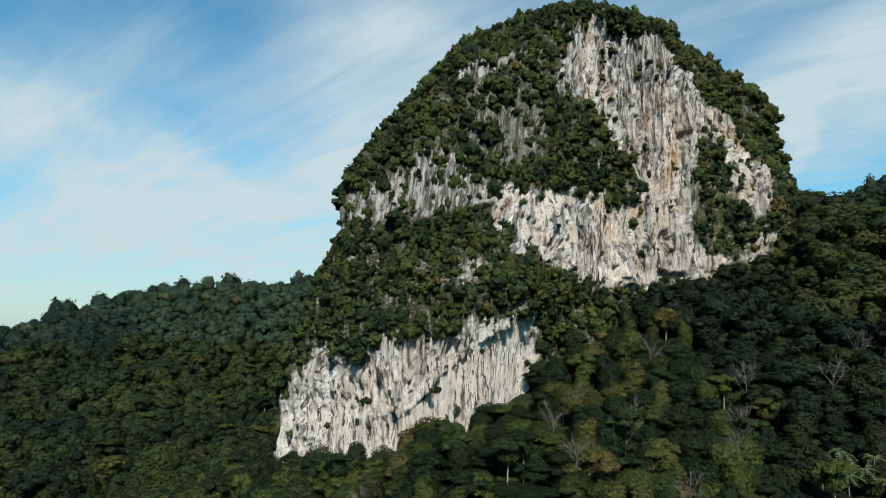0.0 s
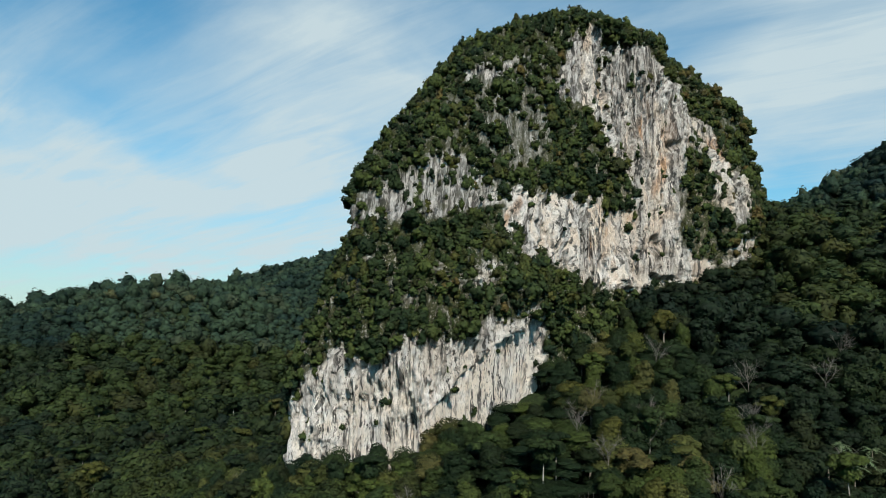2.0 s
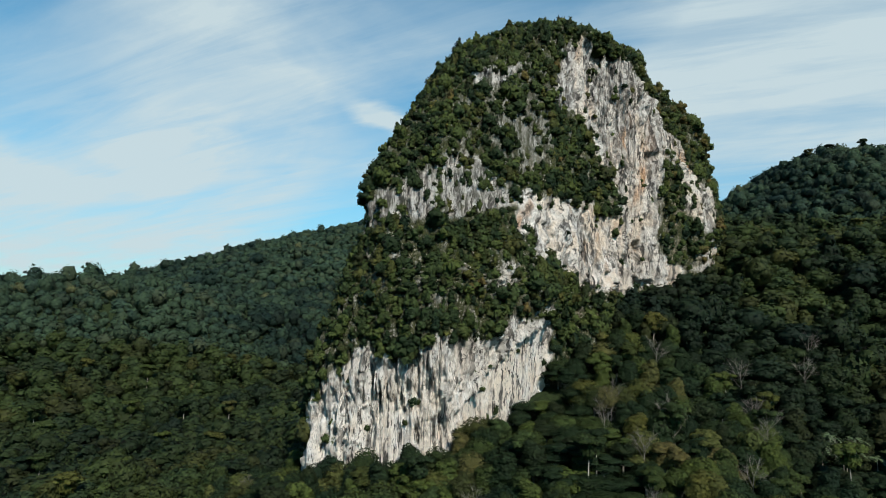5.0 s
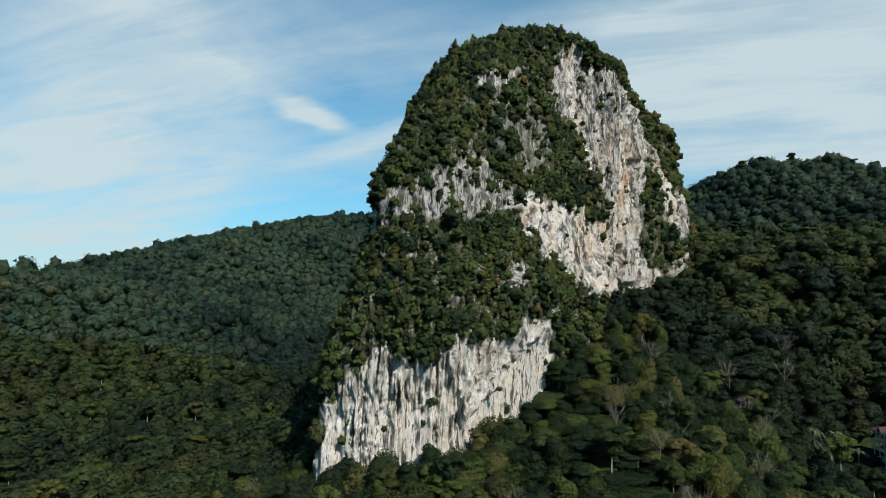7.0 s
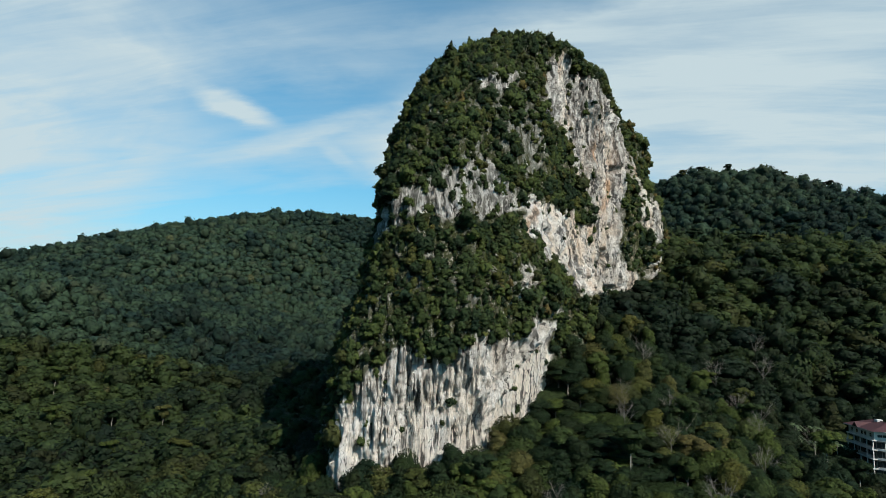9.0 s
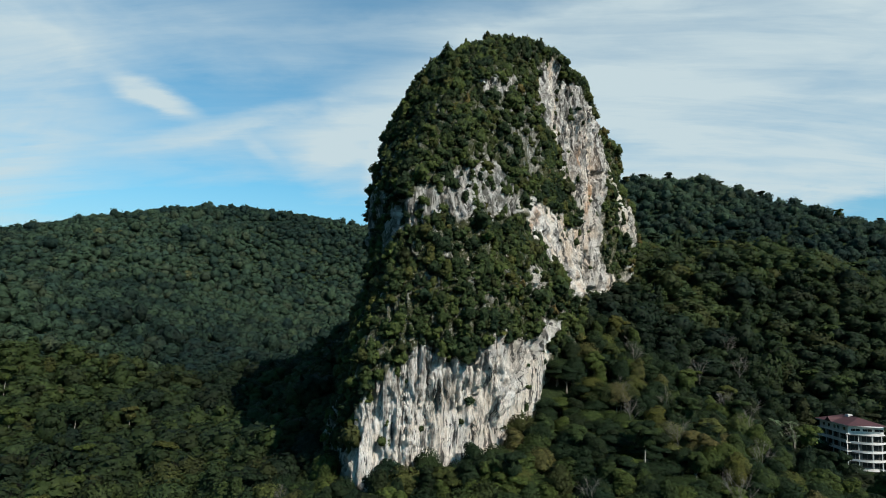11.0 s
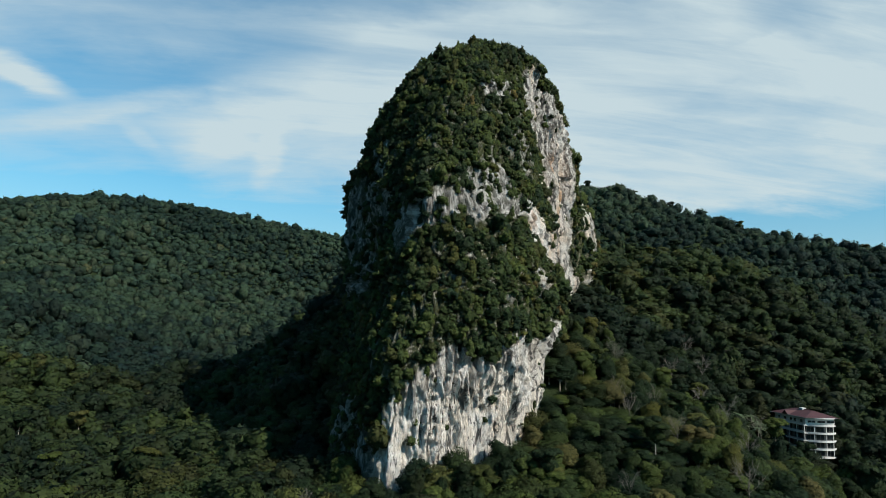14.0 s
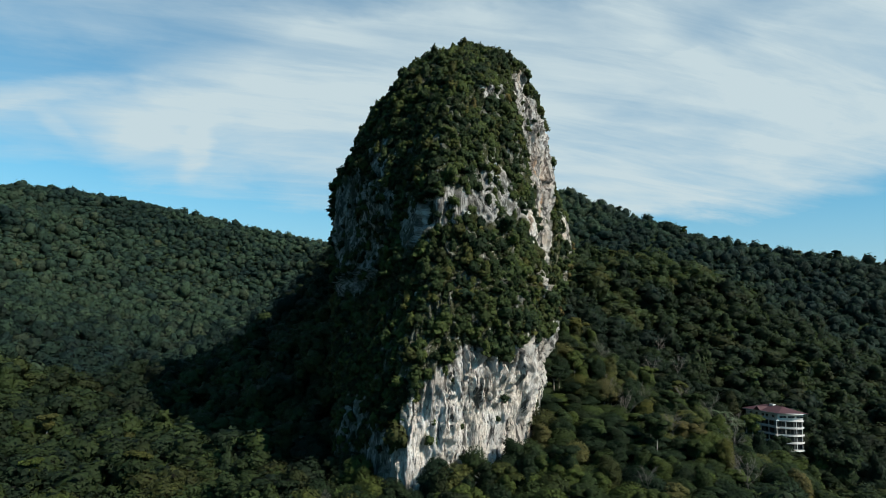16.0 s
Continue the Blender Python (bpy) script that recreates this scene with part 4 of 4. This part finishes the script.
def bare_tree(rng, height, spread):
    """A leafless tree: trunk, limbs and twigs."""
    limbs, twigs = [], []
    trunk = [tube([(0, 0, -1), (0.15, 0.1, height * 0.35), (0.3, -0.1, height * 0.62), (0.5, 0.1, height * 0.9)], [0.2, 0.15, 0.1, 0.03], 7)]
    for k in range(9):
        a, f = k * 2.4 + rng.uniform(-0.4, 0.4), rng.uniform(0.5, 0.88)
        b = np.array([0.3 * f, 0, height * f])
        out = np.array([math.cos(a) * 0.8, math.sin(a) * 0.8, rng.uniform(0.7, 1.3)])
        ln = spread * rng.uniform(0.6, 1.0) * (1.25 - 0.6 * f)
        mid, end = b + out * ln * 0.5, b + out * ln * np.array([1, 1, 1.15])
        limbs.append(tube([b, mid, end], [0.055, 0.035, 0.016], 5))
        for q in range(11):
            st = mid + (end - mid) * rng.uniform(0, 0.9)
            d = rng.normal(size=3) * 0.5 + out * 0.5
            d[2] = abs(d[2])
            twigs.append(tube([st, st + d * ln * 0.28, st + d * ln * 0.5 + rng.normal(size=3) * 0.2], [0.04, 0.025, 0.012], 3))
    root = new("bare_tree")
    part("trunk", mesh_from("trunk", *joined(trunk), DEAD, True), root)
    part("branchwork", mesh_from("branchwork", *joined(limbs + twigs), DEAD, True), root)
    return tagged(root, "leafless pale grey tree standing among green crowns", "bare tree", "bare trees in the wood")


DEAD = plain_material("dead_wood", (0.075, 0.07, 0.06), (0.15, 0.138, 0.12), 2.0, 0.9, (1, 1, 0.2), 0.03)


def emergent_tree(rng):
    """A tall tree with a long pale trunk under a light layered crown."""
    lobes = [(x * 0.8, y * 0.8, z + 4.0, a * 0.8, b * 0.85) for x, y, z, a, b in crown_lobes(rng, "umbrella", 9)]
    pieces = [tube([(0, 0, -2), (0.2, 0.1, 6), (0.3, -0.2, 13.5)], [0.24, 0.18, 0.08], 7)]
    for l in lobes[:4]:
        pieces.append(tube([(0.2, 0, 11.0), (l[0] * 0.5, l[1] * 0.5, l[2] - 1.2), (l[0], l[1], l[2])], [0.07, 0.05, 0.02], 5))
    root = new("emergent_tree")
    part("trunk", mesh_from("trunk", *joined(pieces), PALE_BARK, True), root, "straight pale trunk")
    part("crown", leaf_mesh("crown", *crown(rng, lobes, 1600, 0.5, 0.6, 0.8), LEAF_TREE), root)
    return tagged(root, "tall emergent tree with a bare pale trunk", "tree", "emergent trees above the canopy")


PALE_BARK = plain_material("pale_bark", (0.15, 0.14, 0.12), (0.27, 0.25, 0.22), 2.0, 0.85, (1, 1, 0.25), 0.03)


def emergent_trees():
    rng = np.random.default_rng(41)
    protos = [emergent_tree(rng) for k in range(4)]
    spots = [(rng.uniform(-190, -70), rng.uniform(225, 430)) for k in range(16)] + [(rng.uniform(-60, 100), rng.uniform(126, 182)) for k in range(12)] + [(rng.uniform(110, 330), rng.uniform(140, 320)) for k in range(20)]
    # taller ones along the crest of the hill behind the villa
    crest = [(np.interp(y, (110, 180, 240, 300, 376, 442, 510), (620, 570, 530, 497, 487, 458, 424)) + rng.uniform(-22, 6), y) for y in np.arange(120, 500, 22) + rng.uniform(-12, 12, 18)]
    n = 0
    for x, y in spots + crest:
        P = np.array([[x, y]])
        u, v = along_villa(P)
        if inside_tower(P[:, 0], P[:, 1], 4)[0] or (-12 < u[0] < 32 and -24 < v[0] < 14):
            continue
        k = rng.uniform(0.8, 1.1) if x < 380 else rng.uniform(0.8, 1.08)
        m = pose(x, y, float(ground_height(x, y)) - (3.5 if x > 380 else 0.0), 0, 0, rng.uniform(0, 360)) @ Matrix.Scale(k, 4)
        if n < 4:
            protos[n].matrix_basis = m
        else:
            src = protos[rng.integers(0, 4)]
            keep = src.matrix_basis.copy()
            src.matrix_basis = Matrix()
            copy_thing(src, m)
            src.matrix_basis = keep
        n += 1


emergent_trees()


def bare_trees():
    rng = np.random.default_rng(9)
    spots = ((20, 128, 16, 6), (44, 158, 15, 5), (60, 190, 16, 6), (31, 152, 14, 5), (82, 178, 16, 6), (36, 176, 15, 5), (-16, 142, 13, 4), (120, 190, 15, 6), (-62, 206, 12, 3.5), (52, 140, 16, 6),
             (68, 152, 17, 6), (74, 164, 16, 5), (48, 168, 15, 5), (88, 148, 16, 6), (104, 176, 16, 6), (28, 166, 14, 5))
    for x, y, h, w in spots:
        t = bare_tree(rng, h, w)
        t.matrix_basis = pose(x, y, float(ground_height(x, y)), 0, 0, rng.uniform(0, 360)) @ Matrix.Scale(rng.uniform(0.8, 0.95), 4)


bare_trees()


# ---- palms ----
def palm(rng, height):
    root = new("palm")
    part("trunk", mesh_from("trunk", *joined([tube([(0, 0, -1), (0.15, 0, height * 0.5), (0.1, 0.1, height)], [0.2, 0.15, 0.12], 7)]), BARK, True), root)
    for k in range(11):
        a, lift = k * 2.4, rng.uniform(0.2, 1.2)
        ln = rng.uniform(2.6, 3.6)
        spine = [np.array([math.cos(a) * ln * f, math.sin(a) * ln * f, height + lift * ln * f * 0.8 - 1.5 * f * f * ln * 0.55]) for f in np.linspace(0, 1, 9)]
        side = np.array([-math.sin(a), math.cos(a), 0])
        V, F = [], []
        for i in range(1, 9):
            for sgn in (-1, 1):
                w = 0.75 * math.sin(math.pi * (0.12 + 0.8 * i / 9))
                b0, b1 = spine[i - 1] * 0.6 + spine[i] * 0.4, spine[i]
                tip = b1 + side * sgn * w + np.array([math.cos(a) * 0.35, math.sin(a) * 0.35, -0.3 * w])
                F.append((len(V), len(V) + 1, len(V) + 2))
                V += [tuple(b0), tuple(b1), tuple(tip)]
        part("frond", mesh_from("frond", V, F, LEAF_PALM), root)
    return tagged(root, "palm with arching glossy green fronds in the undergrowth", "palm", "palms in the wood")


def palms():
    rng = np.random.default_rng(12)
    for x, y in ((96, 152), (91, 150), (101, 156), (94, 158), (99, 148), (88, 155)):
        palm(rng, rng.uniform(5, 7)).matrix_basis = pose(x, y, float(ground_height(x, y)) + 0.2, 0, 0, rng.uniform(0, 360))


LEAF_PALM = plain_material("palm_leaves", (0.05, 0.08, 0.03), (0.1, 0.13, 0.06), 1.5, 0.4)
palms()


# ---- the villa on the slope ----
WHITE = plain_material("white_render", (0.36, 0.36, 0.35), (0.5, 0.5, 0.48), 0.8, 0.85)
ROOF_RED = plain_material("red_roof_tiles", (0.03, 0.007, 0.009), (0.055, 0.014, 0.015), 1.2, 0.7)
DARK_GLASS, _nt, _p = material("window_glass")
_p.inputs["Base Color"].default_value, _p.inputs["Roughness"].default_value = (0.015, 0.02, 0.022, 1), 0.08
# shade of the open galleries, put into the colour of set-back walls and frames
SHADE = plain_material("shaded_inner_wall", (0.1, 0.1, 0.095), (0.17, 0.16, 0.15), 0.7, 0.9)


def box(x0, x1, y0, y1, z0, z1, bevel=0.03):
    bm = bmesh.new()
    bmesh.ops.create_cube(bm, size=1, matrix=Matrix.Translation(((x0 + x1) / 2, (y0 + y1) / 2, (z0 + z1) / 2)) @ Matrix.Diagonal((x1 - x0, y1 - y0, z1 - z0, 1)))
    if bevel:
        bmesh.ops.bevel(bm, geom=bm.edges[:], offset=bevel, segments=1, affect="EDGES")
    return bm


def bm_part(name, bm, mat, parent, label=""):
    me = bpy.data.meshes.new(name)
    bm.to_mesh(me)
    bm.free()
    me.materials.append(mat)
    return part(name, me, parent, label)


def slab(points, z0, z1):
    """A level plate of any outline."""
    bm = bmesh.new()
    f = bm.faces.new([bm.verts.new((x, y, z0)) for x, y in points])
    r = bmesh.ops.extrude_face_region(bm, geom=[f])
    bmesh.ops.translate(bm, verts=[v for v in r["geom"] if isinstance(v, bmesh.types.BMVert)], vec=(0, 0, z1 - z0))
    bmesh.ops.recalc_face_normals(bm, faces=bm.faces[:])
    return bm


def ribbon(points, thick, z0, z1):
    """A low wall that follows points in plan."""
    bm = bmesh.new()
    rings = []
    for k, (x, y) in enumerate(points):
        a, b = points[max(k - 1, 0)], points[min(k + 1, len(points) - 1)]
        d = Vector((b[0] - a[0], b[1] - a[1])).normalized()
        n = Vector((-d.y, d.x)) * thick / 2
        rings.append([bm.verts.new((x + n.x * q, y + n.y * q, z)) for q, z in ((1, z0), (1, z1), (-1, z1), (-1, z0))])
    for r, q in zip(rings, rings[1:]):
        for i in range(4):
            bm.faces.new((r[i], r[(i + 1) % 4], q[(i + 1) % 4], q[i]))
    bm.faces.new(rings[0])
    bm.faces.new(rings[-1][::-1])
    bmesh.ops.recalc_face_normals(bm, faces=bm.faces[:])
    return bm


def villa():
    root = new("villa")
    L, W, S = 19.0, 10.5, 2.7            # length, depth, storey
    bow = [(0.2 - 2.7 * math.sin(math.pi * k / 12), -W * k / 12) for k in range(13)]
    outline = [(0.2, 1.4)] + bow + [(L, -W), (L, 1.4)]
    for k in range(5):
        z = S * k
        bm_part("floor_slab", slab(outline, z - 0.3, z), WHITE, root)
        if k in (1, 2, 3):
            bm_part("parapet", ribbon([(x + 0.1, y) for x, y in bow], 0.16, z - 0.1, z + 0.35), WHITE, root, "white rendered balcony parapet")
        if k == 3:
            bm_part("parapet", ribbon([(L, 1.3), (10.5, 1.3), (0.4, 1.3)], 0.16, z - 0.1, z + 0.6), WHITE, root)
        open_ = k < 4
        inset = 2.4 if open_ else 0.35
        bm_part("wall", box(1.2 if open_ else 0.4, L - 0.2, -W + 0.3, 1.0 - inset, z, z + S - 0.3), SHADE if open_ else WHITE, root)
        for x in (0.5, 4.9, 9.4, 13.9, L - 0.4):
            if k < 4:
                bm_part("column", box(x - 0.11, x + 0.11, 0.88, 1.12, z, z + S - 0.3), WHITE, root)
        for q in (2, 6, 10):
            if k < 4:
                bx, by = bow[q]
                bm_part("column", box(bx + 0.2, bx + 0.4, by - 0.1, by + 0.1, z, z + S - 0.3), WHITE, root)
        y = 1.0 - inset
        for n, x in enumerate((2.6, 6.2, 8.6, 12.2, 15.8)):
            w, h0, h1 = (1.5, 0.6, 1.8) if not open_ else (2.2, 0.1, 2.0)
            win = bm_part("window", box(x - w / 2, x + w / 2, y - 0.05, y + 0.07, z + h0, z + h1), SHADE if open_ else WHITE, root)
            bm_part("pane", box(x - w / 2 + 0.1, x - 0.05, y + 0.06, y + 0.09, z + h0 + 0.1, z + h1 - 0.1, 0), DARK_GLASS, win)
            bm_part("pane", box(x + 0.05, x + w / 2 - 0.1, y + 0.06, y + 0.09, z + h0 + 0.1, z + h1 - 0.1, 0), DARK_GLASS, win)
        x0 = 1.2 if open_ else 0.4
        for yy in (-1.6, -5.2, -8.8):
            h0, h1 = (0.7, 1.6) if k == 4 else (0.1, 2.0)
            win = bm_part("window", box(x0 - 0.07, x0 + 0.05, yy - 1.5, yy + 1.5, z + h0, z + h1), WHITE if k == 4 else SHADE, root)
            bm_part("pane", box(x0 - 0.09, x0 - 0.06, yy - 1.4, yy - 0.05, z + h0 + 0.1, z + h1 - 0.1, 0), DARK_GLASS, win)
            bm_part("pane", box(x0 - 0.09, x0 - 0.06, yy + 0.05, yy + 1.4, z + h0 + 0.1, z + h1 - 0.1, 0), DARK_GLASS, win)
    top = S * 5 - 0.3
    bm_part("eaves", slab([(x - 0.6 if x < 1 else x + 0.5, y + (0.5 if y > 0 else -0.4 if y < -W + 0.5 else 0)) for x, y in outline], top, top + 0.25), WHITE, root)
    # hipped roof and a small cross gable over the long side
    bm = bmesh.new()
    z0, z1, e = top + 0.25, top + 2.3, 0.5
    v = [bm.verts.new(p) for p in ((-1.6, -W - e, z0), (L + e, -W - e, z0), (L + e, 1.4 + e, z0), (-1.6, 1.4 + e, z0), (4.2, -W / 2 + 0.6, z1), (L - 5, -W / 2 + 0.6, z1))]
    for f in ((0, 1, 5, 4), (1, 2, 5), (2, 3, 4, 5), (3, 0, 4), (3, 2, 1, 0)):
        bm.faces.new([v[i] for i in f])
    bmesh.ops.recalc_face_normals(bm, faces=bm.faces[:])
    roof = bm_part("roof", bm, ROOF_RED, root, "dark red hipped tile roof")
    bm_part("ridge_cap", box(4.2, L - 5, -W / 2 + 0.45, -W / 2 + 0.75, z1 - 0.08, z1 + 0.1), ROOF_RED, roof)
    bm = bmesh.new()
    v = [bm.verts.new(p) for p in ((8.2, 2.1, z0), (12.2, 2.1, z0), (10.2, 2.1, z0 + 1.5), (8.2, -3.5, z0), (12.2, -3.5, z0), (10.2, -3.5, z0 + 1.5))]
    for f in ((0, 1, 2), (0, 2, 5, 3), (2, 1, 4, 5), (3, 5, 4), (0, 3, 4, 1)):
        bm.faces.new([v[i] for i in f])
    bmesh.ops.recalc_face_normals(bm, faces=bm.faces[:])
    bm_part("gable", bm, ROOF_RED, roof)
    bm_part("water_tank", box(8.5, 10.6, -W / 2, -W / 2 + 1.6, z1 - 0.6, z1 + 0.45, 0.1), WHITE, root, "white roof-top water tank")
    root.matrix_basis = pose(*VILLA[:3], 0, 0, VILLA[3])
    tagged(root, "white five-storey villa with rounded balconies and dark red roof", "villa")


villa()
